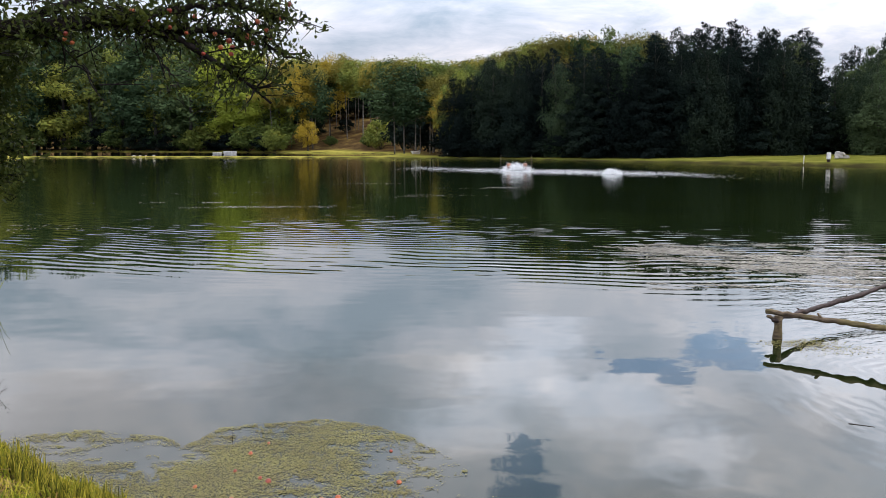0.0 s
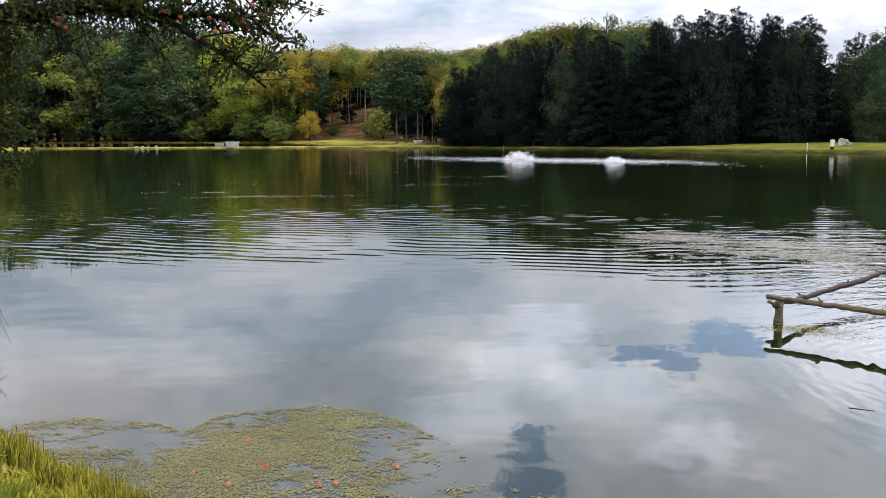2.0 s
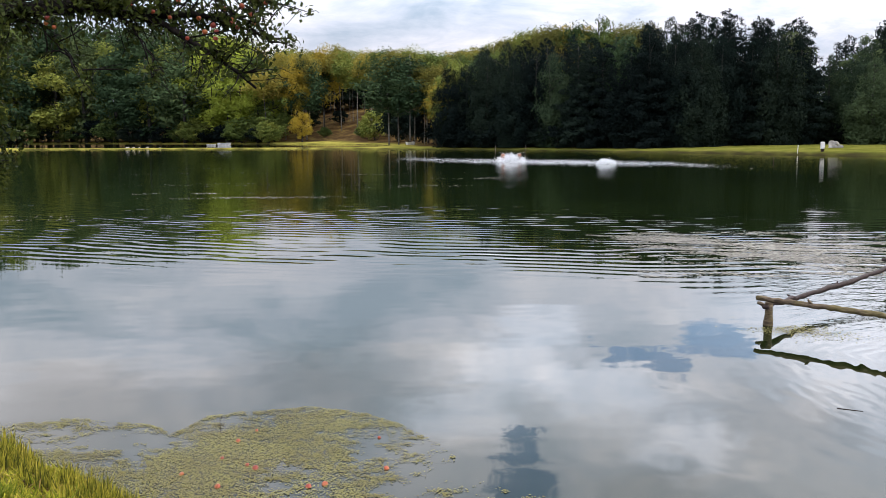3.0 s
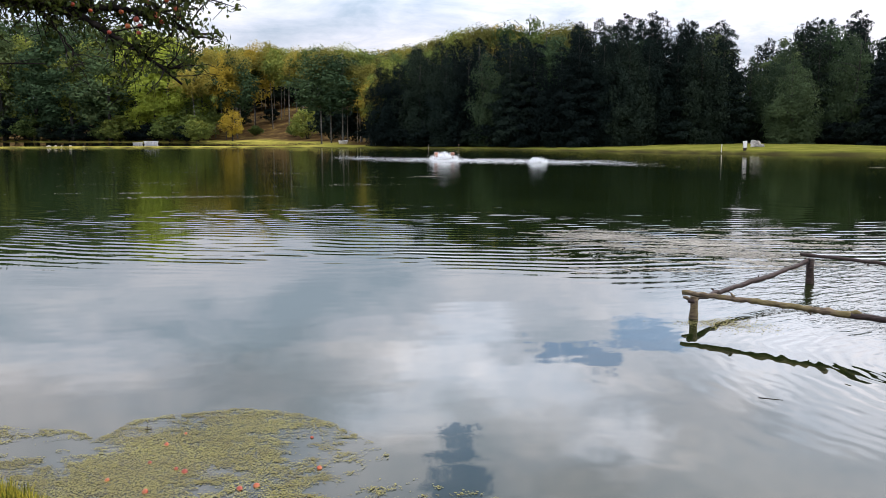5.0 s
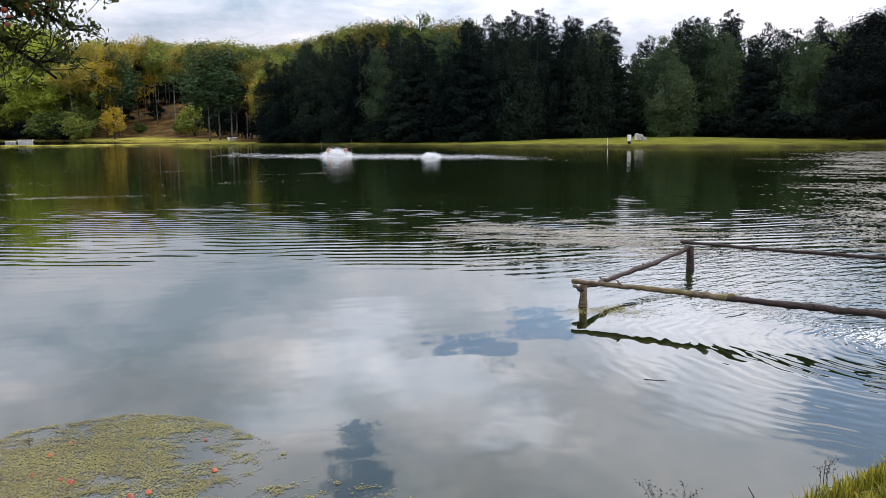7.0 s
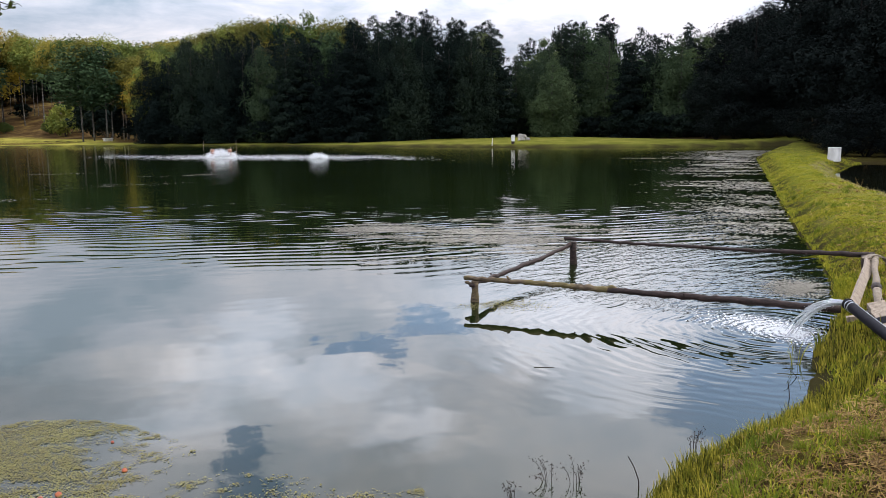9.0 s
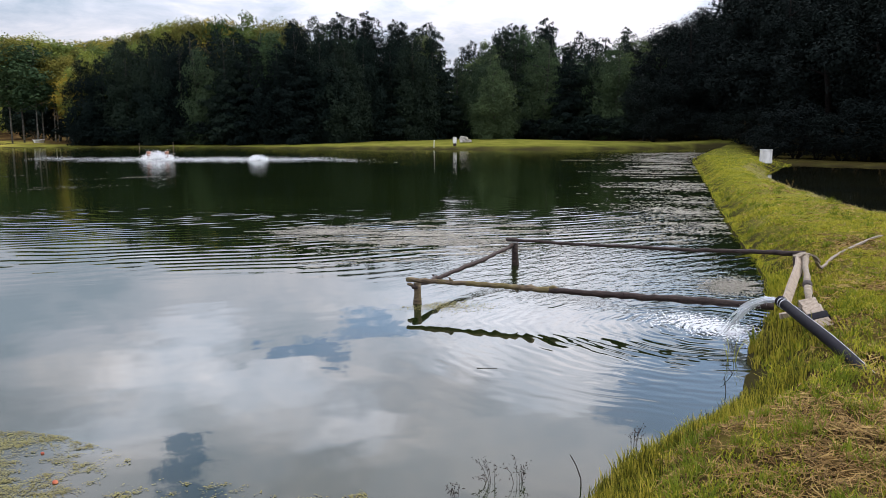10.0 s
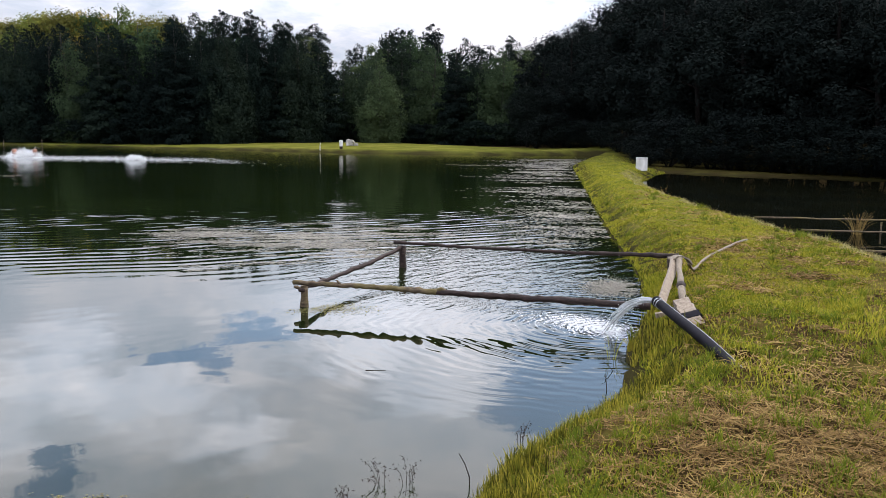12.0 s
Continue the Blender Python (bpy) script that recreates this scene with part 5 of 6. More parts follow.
aerator((4.95, 55.9, 0), 1.08, 0.50, 4600, "paddle aerator throwing up white spray", 1, True)
aerator((10.15, 50.2, 0), 0.58, 0.30, 2200, "small bubbling aerator with a low white dome", 2, False)

# white flakes stand in for the sky's sparkle on the churned water
k = 15000
u = foam_rng.uniform(0, 1, k)
xy = np.stack([-2.2 + 17.5 * u, 62.8 - 14.2 * u ** 0.75], 1) + foam_rng.normal(size=(k, 2)) * np.array((0.6, 2.2))
dense = np.exp(-((u - 0.42) / 0.11) ** 2) + np.exp(-((u - 0.66) / 0.12) ** 2) + 0.30
xy = xy[(fractal(0.7 * xy[:, 0], 2.2 * xy[:, 1], 6) * 0.8 + 0.5 * foam_rng.uniform(size=k)) < 0.42 + 0.42 * dense]
v, f = scatter_flakes(foam_rng, xy, 0.004 + 0.02 * foam_rng.uniform(size=len(xy)), foam_rng.uniform(0.015, 0.06, len(xy)), stretch=2.2)
tagged(new("churned_glints", mesh_of("churned_glints", v, f, M_FOAM)), "white flakes for sky glints on churned water between the aerators", "foam", kind="stuff")


# ---------------------------------------------------------------- things on the far banks
gx, gy = 27.5, 27.4
box = thing("white_box", (gx, gy, float(ground_height(gx, gy)) - 0.02), "white painted box on the grass dam", "box", turn=-44)
part("body", slab((0.52, 0.46, 0.56), 0.97, 0.015), M_WHITE, box)
lid = part("lid", slab((0.53, 0.47, 0.03), 1.0, 0.010), M_WHITE, box)
lid.matrix_basis = pose(0, 0, 0.555)

gx, gy = 29.3, 63.7
post = thing("white_post", (gx, gy, float(ground_height(gx, gy)) - 0.05), "white marker post with a dark foot", "post")
part("shaft", slab((0.28, 0.2, 0.52), 1.0, 0.02), M_WHITE, post).matrix_basis = pose(0, 0, 0.24)
part("foot", slab((0.22, 0.16, 0.26), 1.0, 0.02), M_WET_LOG, post)

for x, y, tall, r, mat, label in ((27.75, 64.5, 0.62, 0.035, M_WHITE, "thin pale pole at the pond's edge"), (6.2, 89.6, 0.95, 0.03, M_PLANK, "thin pale pole on the far bank"),
                                  (0.6, 99.0, 0.60, 0.06, M_WHITE, "white stake on the far bank"), (20.5, 51.0, 0.8, 0.02, M_WET_LOG, "thin dark stake standing in the pond")):
    z = max(float(ground_height(x, y)), -0.5)
    ob = new("stake", smooth(mesh_of("stake", *tube(fine([(0, 0, -0.25), (0.01, 0, tall * 0.5), (0.03, 0, tall)], 5), np.linspace(r, r * 0.8, 5), 7, 0.05), mat)))
    ob.matrix_basis = pose(x, y, z)
    tagged(ob, label, "stake")

stones = thing("stone_heap", (34.0, 71.7, float(ground_height(34.0, 71.7))), "heap of pale stones on the far bank", "stones")
heap_rng = np.random.default_rng(8)
for k in range(9):
    ob = part("stone", slab((heap_rng.uniform(0.35, 0.6), heap_rng.uniform(0.3, 0.5), heap_rng.uniform(0.22, 0.34)), 0.7, 0.04, k, 0.025), M_STONE, stones)
    ob.matrix_basis = pose(heap_rng.uniform(-1, 1) * (0.55 if k < 6 else 0.2), heap_rng.normal() * 0.15, 0.0 if k < 6 else 0.25, 0, 0, heap_rng.uniform(0, 180))


def rowing_boat(at, size, label, turn):
    """A short broad boat with raked ends, a rim and a flat cover."""
    root = thing("boat", (at[0], at[1], max(float(ground_height(*at)), -0.06)), label, "boat", "boats beyond the dam", turn=turn)
    L, W, H = size
    verts, faces, rim = [], [], []
    for i in range(11):
        s = i / 10
        half = W / 2 * math.sin(math.pi * (0.12 + 0.76 * s)) ** 0.45
        sheer = H * (1 + 0.05 * (2 * s - 1) ** 2)
        for a, b in ((-0.62, 0.0), (-1, sheer), (1, sheer), (0.62, 0.0)):
            verts.append(((s - 0.5) * L * (0.86 if b == 0 else 1.0), a * half, b))
        rim.append(((s - 0.5) * L, half, sheer))
        if i:
            q = 4 * (i - 1)
            faces += [(q + k, q + k + 1, q + 5 + k, q + 4 + k) for k in (0, 2)] + [(q + 3, q, q + 4, q + 7)]
    faces += [(0, 1, 2, 3), tuple(range(len(verts) - 1, len(verts) - 5, -1))]
    part("hull", mesh_of("hull", verts, faces, M_WHITE), M_WHITE, root)
    loop = rim + [(x, -y, z) for x, y, z in reversed(rim)]
    part("rim", smooth(mesh_of("rim", *tube(loop + loop[:1], 0.03, 6, closed=False), M_WHITE)), M_WHITE, root)
    part("thwart", slab((0.24, W * 0.9, 0.05), 1.0, 0.008), M_PLANK, root, "weathered wooden seat board").matrix_basis = pose(0, 0, H * 0.7)
    return root


rowing_boat((-34.3, 135.7), (2.2, 1.0, 0.48), "white rowing boat lying on the narrow far pond", 12)
rowing_boat((-36.7, 136.9), (1.5, 0.8, 0.28), "low white boat lying on the narrow far pond", 24)
rowing_boat((-3.6, 113.0), (1.2, 0.8, 0.36), "small white tub on the grassy far bank", 35)
for x, y, s in ((-39.6, 112.0, 0.35), (-38.4, 111.8, 0.3), (-41.3, 112.4, 0.4), (-36.6, 111.3, 0.32), (-40.4, 112.2, 0.3)):
    me = bpy.data.meshes.new("pale_stone")
    bm = slab((1.5 * s, 0.9 * s, 0.4 * s), 0.65, 0.05, int(100 * s), 0.04)
    bm.to_mesh(me)
    bm.free()
    me.materials.append(M_STONE)
    ob = new("pale_stone", me)
    ob.matrix_basis = pose(x, y, float(ground_height(x, y)) - 0.03, 0, 0, 70 * x)
    tagged(ob, "pale stone on the far dam", "stone", "stones on the dam")

# pole rails across the neighbouring pond
for a, b, z in (((13.9, 10.6), (19.5, 8.1), 0.16), ((12.8, 8.75), (18.0, 6.4), 0.15), ((11.3, 6.7), (15.5, 4.5), 0.13)):
    rail = thing("pole_rail", (0, 0, 0), "thin grey pole rail in the neighbouring pond", "rail", "rails in the side pond")
    log([(*a, 0.34), ((a[0] + b[0]) / 2, (a[1] + b[1]) / 2, z + 0.1), (*b, z)], [0.018, 0.017, 0.015], M_LOG, "pole", rail, seed=int(10 * a[0]))
    for s in (0.45, 0.98):
        x, y = a[0] + s * (b[0] - a[0]), a[1] + s * (b[1] - a[1])
        log([(x, y, -0.9), (x, y, -0.2), (x, y, z + 0.07)], [0.022, 0.02, 0.018], M_LOG, "stake", rail, seed=int(99 * s), count=6, wobble=0.003)


# ---------------------------------------------------------------- grass, straw, floating weed
def blades(rng, x, y, z, height, width, lean, up_bias=1.0, tri=False):
    """Bent blades of two faces each, or plain three-cornered ones for far turf."""
    k = len(x)
    a = rng.uniform(0, 2 * math.pi, k)
    out = np.stack([np.cos(a), np.sin(a), np.zeros(k)], 1)
    face = rng.uniform(0, 2 * math.pi, k)
    side = np.stack([np.cos(face), np.sin(face), np.zeros(k)], 1) * (width / 2)[:, None]
    base = np.stack([x, y, z - 0.01], 1)
    h, l = height[:, None], (lean * height)[:, None]
    tip = base + np.array((0, 0, 1.0)) * h * up_bias * np.sqrt(np.clip(1 - 0.5 * lean[:, None] ** 2, 0.2, 1)) + out * l
    if tri:
        return np.stack([base - side, base + side, tip], 1).reshape(-1, 3), np.arange(3 * k).reshape(-1, 3)
    mid = base + np.array((0, 0, 1.0)) * h * 0.58 * up_bias + out * l * 0.35
    v = np.stack([base - side, base + side, mid + side * 0.75, mid - side * 0.75, tip + side * 0.15, tip - side * 0.15], 1)
    i = 6 * np.arange(k)[:, None]
    f = np.concatenate([i + np.array((0, 1, 2, 3)), i + np.array((3, 2, 4, 5))], 1).reshape(-1, 4)
    return v.reshape(-1, 3), f


def bank_spots(rng, count, near, far, az=(-40, 66)):
    a = np.radians(rng.uniform(*az, count))
    r = np.exp(rng.uniform(math.log(near), math.log(far), count))
    x, y = r * np.sin(a), r * np.cos(a)
    d = shore(x, y)
    ok = (d > -0.06) & (d < np.where(r > 25, 3.2, 9)) & ~((x > 31) & (y < 31))
    return x[ok], y[ok], r[ok], d[ok]


g = np.random.default_rng(21)


def dryness(x, y, d):
    """1 where the mown turf is brown and thin: patches, most of all on the trodden top near the near bank."""
    return np.clip(1.5 * (fractal(1.1 * x, 1.1 * y, 31) - 0.50) + 1.3 * (fractal(3.3 * x, 3.3 * y, 33) - 0.52) + 0.50 * step(d, 0.5, 1.5) * step(-np.hypot(x - 4.2, y - 2.2), -3.6, -1.0) + 0.45 * step(-np.hypot(x - 3.7, y - 1.7), -1.3, -0.3), 0, 1) * (1 - 0.8 * step(np.hypot(x, y), 7, 9) * step(-d, -1.1, -0.5))


def clods(x, y):
    """1 on small bare spots of dark soil in the trodden turf."""
    return step(fractal(2.4 * x, 2.4 * y, 77), 0.60, 0.70) * step(-np.hypot(x, y), -8.5, -6.0)


x, y, r, d = (np.concatenate(q) for q in zip(bank_spots(g, 400000, 2.2, 60), bank_spots(g, 70000, 0.8, 14, (66, 320)), bank_spots(g, 30000, 0.4, 2.2, (-40, 66)), bank_spots(g, 420000, 7.5, 45, (30, 60))))
dry = dryness(x, y, d)
keep = (g.uniform(size=len(x)) > np.maximum(0.80 * dry, 0.93 * clods(x, y)) * (d > 0.3)) & (d > (0.02 + 0.16 * fractal(3.5 * x, 3.5 * y, 51) ** 1.5) * (r < 9.5) * (x > 1.5))
x, y, r, d, dry = x[keep], y[keep], r[keep], d[keep], dry[keep]
tuft = fractal(2.6 * x, 2.6 * y, 12)
tall = (0.030 + 0.10 * tuft ** 2 * (0.5 + fractal(7 * x, 7 * y, 14)) + 0.06 * step(-d, -0.5, -0.05) * g.uniform(0.3, 1, len(x)) * step(tuft, 0.35, 0.6) + 0.02 * step(-x, 1.2, 2.2)) * (1 - 0.45 * dry) * (1 - 0.35 * step(r, 6, 14)) * g.uniform(0.6, 1.25, len(x))
z = ground_height(x, y)
for q, tri, label in ((r < 8, False, "short yellow-green mown grass on the near bank"), (r >= 8, True, "short yellow-green grass along the dam")):
    v, f = blades(g, x[q], y[q], z[q], tall[q], 0.0042 + 0.0008 * r[q], g.uniform(0.2, 1.0, int(q.sum())), tri=tri)
    tagged(new("grass", mesh_of("grass", v, f, M_GRASS)), label, "grass", kind="stuff")

# pale stubs of cut sedge along the water's edge
x, y, r, d = (np.concatenate(q) for q in zip(bank_spots(g, 500000, 2.6, 30), bank_spots(g, 60000, 2.6, 20, (66, 320))))
clump = 0.45 * fractal(3.1 * x, 3.1 * y, 41) + 0.55 * fractal(9 * x, 9 * y, 43)
keep = (d < 0.42) & (d > -0.05) & (r < 13) & (clump > 0.49 + 0.05 * step(r, 7.5, 10) + 0.35 * np.abs(d - 0.12)) & (g.uniform(size=len(x)) < 0.75)
x, y, r, d, clump = x[keep], y[keep], r[keep], d[keep], clump[keep]
v, f = blades(g, x, y, ground_height(x, y), (g.uniform(0.04, 0.11, len(x)) + 0.40 * np.clip(clump - 0.50, 0, 0.2)) * (1 - 0.4 * step(r, 7, 11)), 0.005 + 0.0006 * r, g.uniform(0.0, 0.45, len(x)))
tagged(new("cut_sedge", mesh_of("cut_sedge", v, f, M_STUB)), "yellowish cut sedge stubs along the water's edge", "sedge", kind="stuff")

# upright bunches of cut sedge that stand in the wet edge
x, y, r, d = bank_spots(g, 26000, 2.6, 9.5, (-40, 66))
keep = (d > 0.0) & (d < 0.40) & (fractal(2.2 * x, 2.2 * y, 91) > 0.44) & (g.uniform(size=len(x)) < 0.42 - 0.26 * step(-np.hypot(x - 5.6, y - 5.3), -1.4, -0.6))
bunch = int(keep.sum())
x, y, r = (np.repeat(q[keep], 26) for q in (x, y, r))
spread = np.repeat(g.uniform(0.012, 0.035, bunch), 26)
x, y = x + g.normal(size=len(x)) * spread, y + g.normal(size=len(x)) * spread
high = np.repeat(g.uniform(0.06, 0.15, bunch), 26) * g.uniform(0.7, 1.1, len(x)) * (1 - 0.4 * step(r, 5.5, 7.0))
v, f = blades(g, x, y, ground_height(x, y), high, 0.0045 + 0.0007 * r, g.uniform(0.0, 0.3, len(x)))
tagged(new("sedge_bunches", mesh_of("sedge_bunches", v, f, M_STUB)), "yellow-green bunches of cut sedge in the wet edge", "sedge", kind="stuff")

# taller tufts that the mower missed
x, y, r, d = bank_spots(g, 4200, 2.4, 22)
keep = (d > 0.2) & (g.uniform(size=len(x)) < 0.5)
x, y, r = np.repeat(x[keep], 34), np.repeat(y[keep], 34), np.repeat(r[keep], 34)
spread = np.repeat(g.uniform(0.015, 0.06, int(keep.sum())), 34)
x, y = x + g.normal(size=len(x)) * spread, y + g.normal(size=len(x)) * spread
high = np.repeat(g.uniform(0.05, 0.13, int(keep.sum())), 34) * g.uniform(0.5, 1.15, len(x))
v, f = blades(g, x, y, ground_height(x, y), high, 0.004 + 0.0007 * r, g.uniform(0.2, 0.9, len(x)))
tagged(new("grass_tufts", mesh_of("grass_tufts", v, f, M_TUFT)), "yellow-green grass tufts standing above the mown turf", "grass", kind="stuff")

# straw left by the mower
x, y, r, d = (np.concatenate(q) for q in zip(bank_spots(g, 380000, 2.2, 16), bank_spots(g, 40000, 0.8, 12, (66, 320)), bank_spots(g, 160000, 7, 24, (34, 60))))
dry = dryness(x, y, d)
keep = (d > 0.25) & (g.uniform(size=len(x)) < (0.06 + 0.75 * dry) * (1 - 0.6 * clods(x, y)))
x, y, r = x[keep], y[keep], r[keep]
k = len(x)
a, l = g.uniform(0, 2 * math.pi, k), g.uniform(0.02, 0.11, k)
w = (0.0008 + 0.00028 * r)[:, None]
mid = np.stack([x, y, ground_height(x, y) + g.uniform(0.004, 0.035, k)], 1)
way = np.stack([np.cos(a), np.sin(a), g.normal(size=k) * 0.22], 1)
across = np.stack([-np.sin(a), np.cos(a), g.normal(size=k) * 0.5], 1)
v = np.stack([mid - way * l[:, None] / 2 - across * w, mid - way * l[:, None] / 2 + across * w, mid + way * l[:, None] / 2 + across * w, mid + way * l[:, None] / 2 - across * w], 1).reshape(-1, 3)
tagged(new("straw", mesh_of("straw", v, np.arange(4 * k).reshape(-1, 4), M_STRAW)), "dry straw left on the mown dam", "straw", kind="stuff")

# a bleached fringe along the neighbouring pond
x, y, r, d = bank_spots(g, 200000, 8.5, 36, (40, 66))
fringe = pond_distance(x, y, SIDE_POND)
keep = (fringe > 0.05) & (fringe < 0.45 + 0.55 * fractal(1.6 * x, 1.6 * y, 61)) & (x < 30)
x, y, r = x[keep], y[keep], r[keep]
v, f = blades(g, x, y, ground_height(x, y), g.uniform(0.03, 0.11, len(x)), 0.003 + 0.0006 * r, g.uniform(0.4, 1.2, len(x)), tri=True)
tagged(new("dry_fringe", mesh_of("dry_fringe", v, f, M_BLEACHED)), "bleached dry grass along the neighbouring pond", "grass", kind="stuff")

# duckweed in the near corner
k = 400000
xy = np.stack([g.uniform(-3.5, 1.3, k), g.uniform(3.3, 6.2, k)], 1)
top = np.interp(xy[:, 0], [-3.2, -2.5, -1.75, -1.6, -0.95, -0.5, -0.3, 0.05, 0.3, 1.2], [5.5, 5.75, 5.45, 5.78, 5.98, 5.78, 5.6, 5.1, 4.6, 3.9])
top = top + 0.25 * (fractal(3 * xy[:, 0], 3 * xy[:, 1], 8) - 0.5)
inside = top - xy[:, 1]
cells = fractal(2.2 * xy[:, 0], 3.4 * xy[:, 1], 15) * 0.5 + 0.5 * fractal(12 * xy[:, 0], 17 * xy[:, 1], 17)
thin = 0.46 + 0.15 * step(xy[:, 0], -0.9, 0.25) - 0.16 * step(inside, 0.2, 1.1) * step(-xy[:, 0], 0.6, 1.3) + 0.17 * step(-xy[:, 0], 1.6, 2.0) * step(xy[:, 1], 5.0, 5.3)
keep = (inside > 0) & (step(cells, thin - 0.16, thin + 0.15) > g.uniform(size=k)) & (shore(xy[:, 0], xy[:, 1]) < 0.05)
xy = xy[keep]
v, f = scatter_flakes(g, xy, 0.003 + 0.004 * g.uniform(size=len(xy)), g.uniform(0.0018, 0.0055, len(xy)), sides=4, stretch=1.5)
tagged(new("duckweed", mesh_of("duckweed", v, f, M_WEED)), "yellow-green duckweed carpet floating by the bank", "duckweed", kind="stuff")


def scum(count, cx, cy, rx, ry, turn, seed, size, limit, squash=1.0):
    rng = np.random.default_rng(seed)
    q = rng.normal(size=(count, 2)) * 0.5
    c, s = math.cos(radians(turn)), math.sin(radians(turn))
    xy = np.stack([cx + c * q[:, 0] * rx - s * q[:, 1] * ry, cy + s * q[:, 0] * rx + c * q[:, 1] * ry], 1)
    keep = (fractal(0.9 * xy[:, 0], 2.6 * xy[:, 1], seed) * 0.6 + 0.4 * fractal(4 * xy[:, 0], 8 * xy[:, 1], seed + 1) > limit) & (shore(xy[:, 0], xy[:, 1]) < -0.05)
    xy = xy[keep]
    return scatter_flakes(rng, xy, 0.002 + 0.005 * rng.uniform(size=len(xy)), rng.uniform(0.4, 1.4, len(xy)) * size, stretch=1.8)


def joined(pieces):
    verts, faces, b = [], [], 0
    for v, f in pieces:
        verts.append(v)
        faces.append(f + b)
        b += len(v)
    return np.concatenate(verts), np.concatenate(faces)


def scum_sheet(outline, count, size, seed):
    """Flakes close together within an outline, broken by ripples into streaks across the view."""
    rng = np.random.default_rng(seed)
    low, high = np.min(outline, axis=0) - 0.3, np.max(outline, axis=0) + 0.3
    xy = rng.uniform(low, high, (count, 2))
    inside = -pond_distance(xy[:, 0], xy[:, 1], outline)
    a, b = 0.94 * xy[:, 0] - 0.34 * xy[:, 1], 0.34 * xy[:, 0] + 0.94 * xy[:, 1]
    torn = 0.5 * fractal(0.7 * a, 5.0 * b, seed) + 0.5 * fractal(2.6 * a, 14.0 * b, seed + 1)
    thin = step(a + 0.6 * b, 10.0, 11.2)
    xy = xy[(torn > 0.62 - (0.17 - 0.15 * thin) * step(inside, -0.25, 0.35) + 0.05 * rng.normal(size=count))]
    return scatter_flakes(rng, xy, 0.002 + 0.004 * rng.uniform(size=len(xy)), rng.uniform(0.5, 1.3, len(xy)) * size, stretch=2.2)


def streaks(line, reach, count, seed, size):
    """Thin drifts, standing in for sky glints, that lie across the view, on the water beside a line of points."""
    rng = np.random.default_rng(seed)
    out = []
    for _ in range(count):
        u = rng.uniform(0, len(line) - 1.001)
        k = int(u)
        c = np.array(line[k]) + (u - k) * (np.array(line[k + 1]) - np.array(line[k]))
        far = math.hypot(*c)
        c = c + np.array((-0.8, 0.6)) * abs(rng.normal()) * reach * (0.4 + far / 40)
        long = rng.uniform(0.15, 0.75) * (0.3 + far / 30)
        k = int(rng.uniform(30, 90))
        q = rng.normal(size=(k, 2)) * np.array((long, 0.012 * far ** 0.8))
        out.append(np.stack([c[0] + 0.8 * q[:, 0] + 0.6 * q[:, 1], c[1] - 0.6 * q[:, 0] + 0.8 * q[:, 1]], 1))
    xy = np.concatenate(out)
    xy = xy[shore(xy[:, 0], xy[:, 1]) < -0.05]
    r = np.hypot(xy[:, 0], xy[:, 1])
    return scatter_flakes(rng, xy, 0.002 + 0.004 * rng.uniform(size=len(xy)), rng.uniform(0.5, 1.4, len(xy)) * size * r, stretch=2.0)


DRIFT = [(3.2, 15.6), (4.0, 16.0), (5.0, 15.6), (5.6, 14.9), (6.4, 14.3), (7.5, 13.9), (8.1, 12.8), (7.4, 11.8), (6.4, 11.5), (5.9, 11.8), (5.1, 12.5), (4.6, 13.1), (4.0, 13.6), (3.4, 14.5)]
patch = joined([scum_sheet(DRIFT, 60000, 0.015, 3), scum(5000, 7.3, 7.6, 0.55, 0.35, 45, 9, 0.008, 0.40)])
tagged(new("floating_scum", mesh_of("floating_scum", *patch, M_SCUM_SHEEN)), "drifts of scum and weed, sky sheen put into their pale colour", "scum", kind="stuff")
patch = scum(1500, 3.6, 8.15, 0.55, 0.30, -30, 5, 0.006, 0.46)
tagged(new("weed_film", mesh_of("weed_film", *patch, M_WEED)), "thin yellowish weed film round the fence post", "weed", kind="stuff")
# sky glints on the ripples by the dam, painted as pale flakes
patch = streaks([(9.6, 10.4), (13.7, 15.2), (20.0, 23.2), (30.5, 36.5), (39, 45.5)], 1.0, 170, 6, 0.0012)
tagged(new("scum_drift", mesh_of("scum_drift", *patch, M_SCUM_SHEEN)), "pale flake streaks standing in for sky glints along the grass dam", "scum", kind="stuff")
patch = joined([scum(600, x, y, rx, ry, 0, 20 + k, 0.020, 0.55) for k, (x, y, rx, ry) in enumerate(((-9, 33, 4, 1.0), (-14, 48, 7, 0.8), (-3, 40, 4, 0.6), (-8, 28, 3, 0.4), (2, 36, 2.5, 0.5), (-1, 31, 2.5, 0.8), (-13, 42, 8, 1.2), (-6, 26, 3, 0.5), (-11, 20, 2.2, 0.9)))])
tagged(new("weed_patches", mesh_of("weed_patches", *patch, M_SCUM_SHEEN)), "thin weed patches far out on the pond", "weed", kind="stuff")


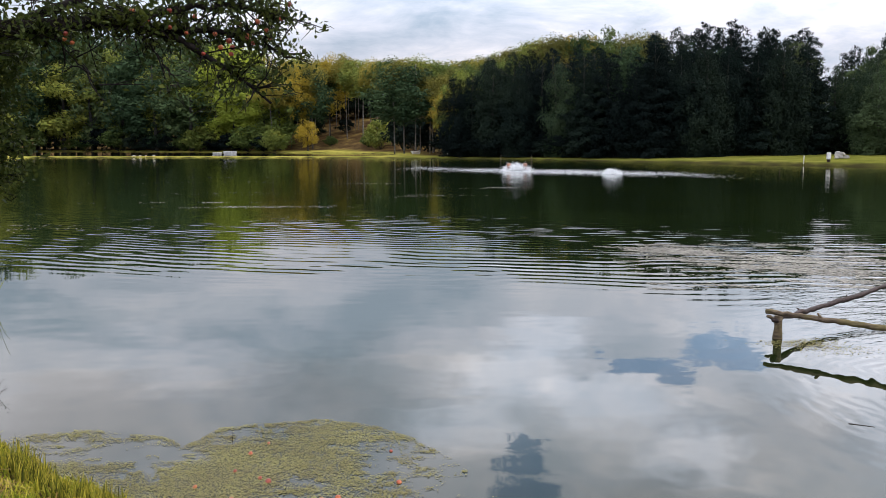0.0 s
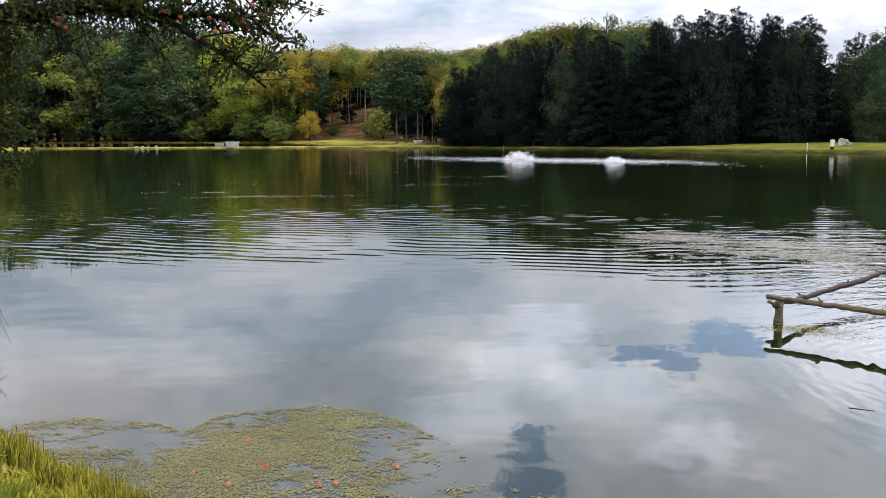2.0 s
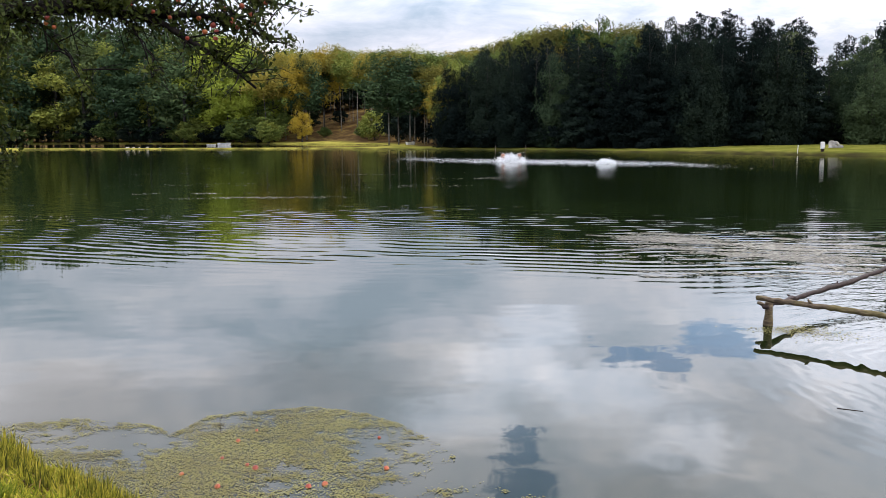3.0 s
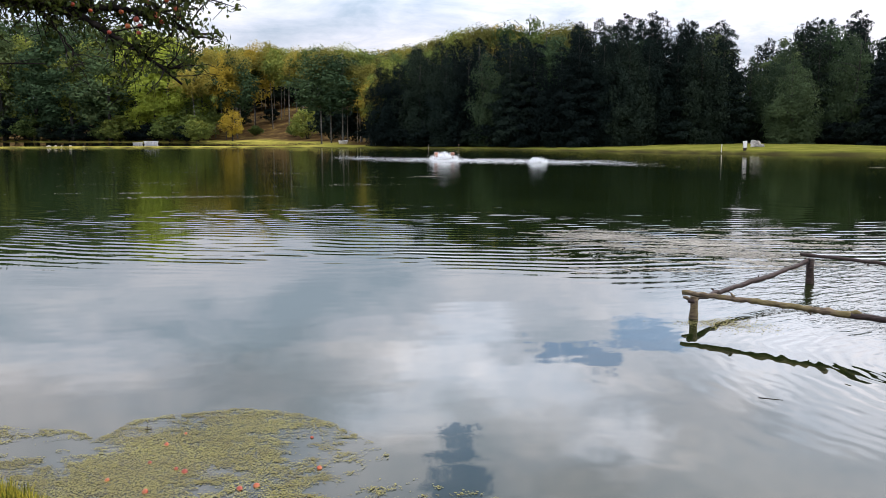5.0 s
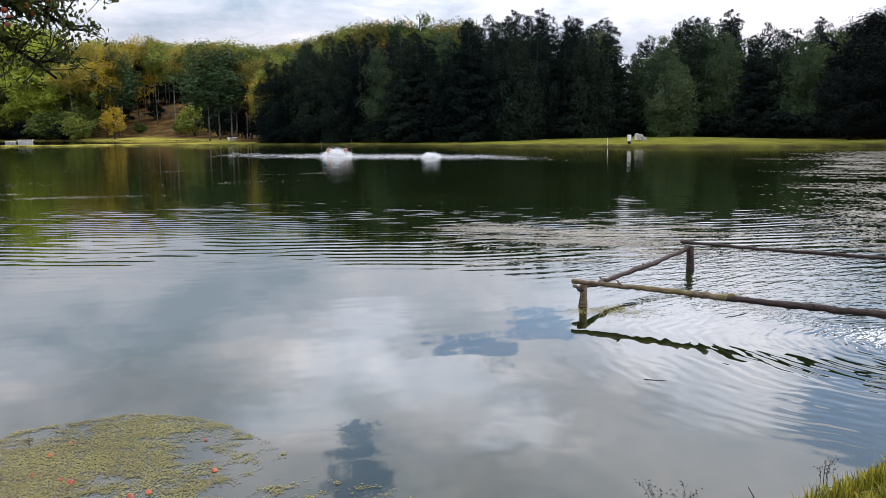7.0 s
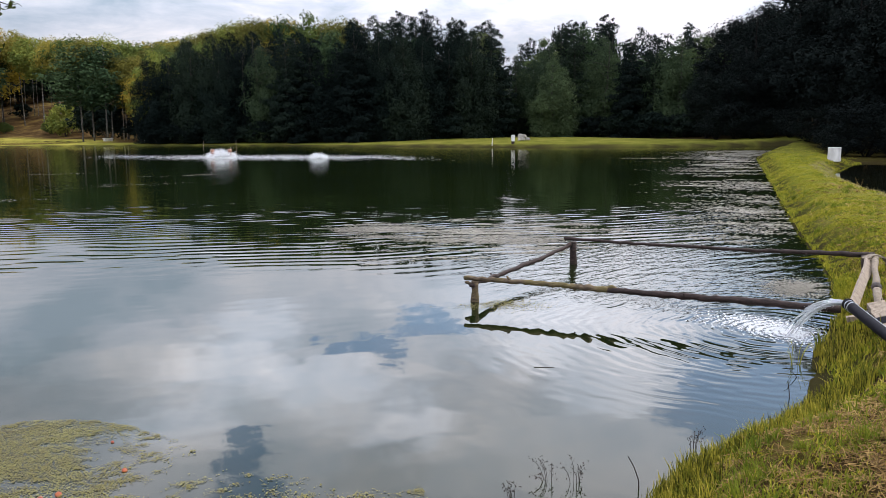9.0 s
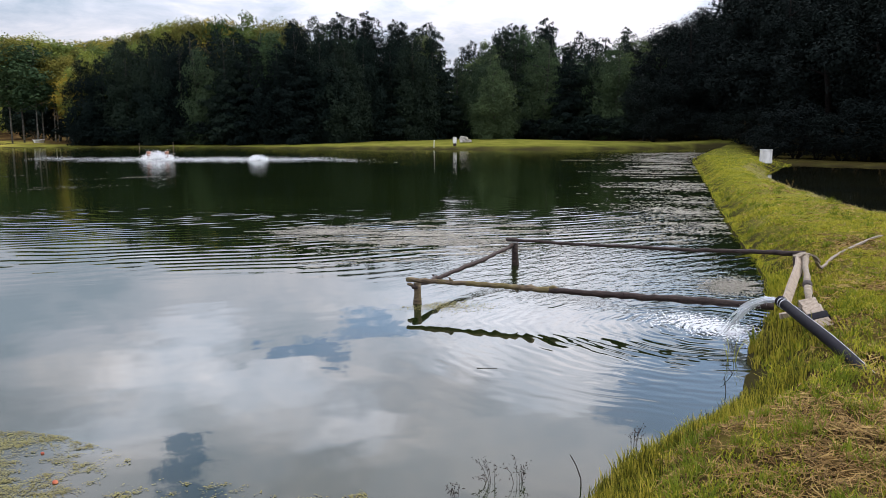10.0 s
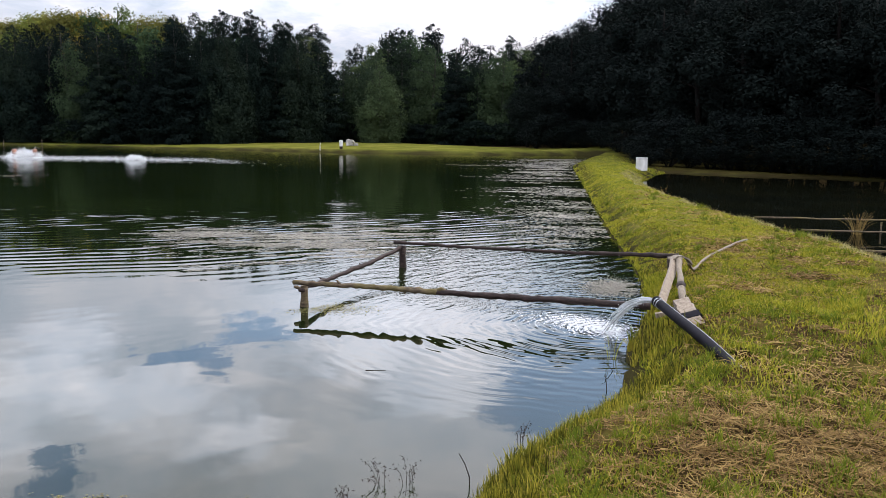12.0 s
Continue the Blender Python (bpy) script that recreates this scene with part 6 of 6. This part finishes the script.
def weed_plant(at, tall, count, spread, mat, label, seed, heads=True):
    """A loose plant of thin bent stems, with small seed heads."""
    rng = np.random.default_rng(seed)
    z = max(float(ground_height(*at)), -0.06)
    root = thing("weed", (*at, z), label, "plant", "weeds by the water")
    bars, tips, ways = [], [], []
    for k in range(count):
        a, q = rng.uniform(0, 2 * math.pi), spread * rng.uniform(0.2, 1)
        end = np.array((q * math.cos(a), q * math.sin(a), tall * rng.uniform(0.6, 1.1)))
        pts = np.array(fine([(0.02 * math.cos(a), 0.02 * math.sin(a), -0.08), end * 0.5 + np.array((0, 0, tall * 0.1)), end], 6))
        bars.append(tube(pts, np.linspace(0.0020, 0.0010, 6) * (1.0 if heads else 1.6), 4))
        for s in (3, 4, 5):
            for _ in range(4):
                tips.append(pts[s] + rng.normal(size=3) * 0.014)
                ways.append(rng.normal(size=3))
    for v, f in bars:
        part("stem", mesh_of("stem", v, f, mat), mat, root)
    if heads:
        lv, lf = leaves(rng, np.array(tips), np.array(ways), 0.016, 0.006)
        tagged(part("seed_heads", mesh_of("seed_heads", lv, lf, mat), mat, root), kind="stuff")
    return root


weed_plant((2.02, 3.75), 0.17, 7, 0.13, M_WET_LOG, "dry brown weed with seed heads by the bank", 1)
weed_plant((2.14, 3.68), 0.19, 6, 0.12, M_WET_LOG, "dry brown weed with seed heads by the bank", 2)
weed_plant((1.72, 3.62), 0.14, 5, 0.08, M_WET_LOG, "low dry weed by the bank", 3)
weed_plant((3.05, 3.85), 0.17, 7, 0.09, M_WET_LOG, "dry brown weed with seed heads by the bank", 4)
weed_plant((4.95, 5.05), 0.26, 6, 0.12, M_GRASS, "green reed tuft at the waterline", 5, False)
weed_plant((-1.42, 5.42), 0.16, 2, 0.02, M_WET_LOG, "single dark stalk rising from the duckweed", 6)
weed_plant((-3.66, 6.55), 0.17, 9, 0.20, M_WET_LOG, "tangled dark twigs at the waterline", 7)
weed_plant((-5.55, 10.1), 0.55, 14, 0.35, M_GRASS, "thin bent reeds by the bank", 8, False)
weed_plant((15.8, 9.6), 0.52, 34, 0.40, M_STRAW, "tall pale grass clump by the neighbouring pond", 9, False)
weed_plant((12.6, 8.2), 0.40, 12, 0.35, M_STUB, "pale grass clump on the dam's edge", 10, False)
for k, (x, y) in enumerate(((5.22, 5.08), (5.42, 5.28), (5.05, 4.84), (5.60, 5.46))):
    weed_plant((x, y), (0.13, 0.11, 0.15, 0.10)[k], 22, 0.09, (M_STUB, M_TUFT)[k % 2], "yellowish sedge clump at the waterline", 50 + k, False)
for k, (x, y, tall) in enumerate(((13.35, 9.25, 0.34), (13.9, 9.9, 0.28), (14.6, 11.2, 0.30), (15.4, 13.1, 0.26), (13.0, 8.4, 0.30), (18.0, 16.9, 0.35))):
    weed_plant((x, y), tall, 9, 0.22, M_STRAW, "bleached weed on the dam's edge", 30 + k)
for x, y, tall, lean in ((4.31, 4.41, 0.23, 0.02), (2.42, 3.48, 0.30, 0.07), (4.72, 4.78, 0.2, 0.12)):
    ob = new("reed_stalk", mesh_of("reed_stalk", *tube(fine([(0, 0, -0.1), (0.0, 0, tall * 0.5), (-lean, 0, tall)], 5), np.linspace(0.0045, 0.0025, 5), 5), M_WET_LOG))
    ob.matrix_basis = pose(x, y, max(float(ground_height(x, y)), -0.1))
    tagged(ob, "dark dead reed stalk at the waterline", "reed", "reed stalks")

twig = new("floating_twig", mesh_of("floating_twig", *tube(fine([(-0.075, 0.04, 0.0), (0.0, 0.004, 0.0), (0.075, -0.035, 0.0)], 6), np.linspace(0.004, 0.002, 6), 5), M_WET_LOG))
twig.matrix_basis = pose(2.99, 5.76, 0.001)
tagged(twig, "thin dark twig floating on the pond", "twig")
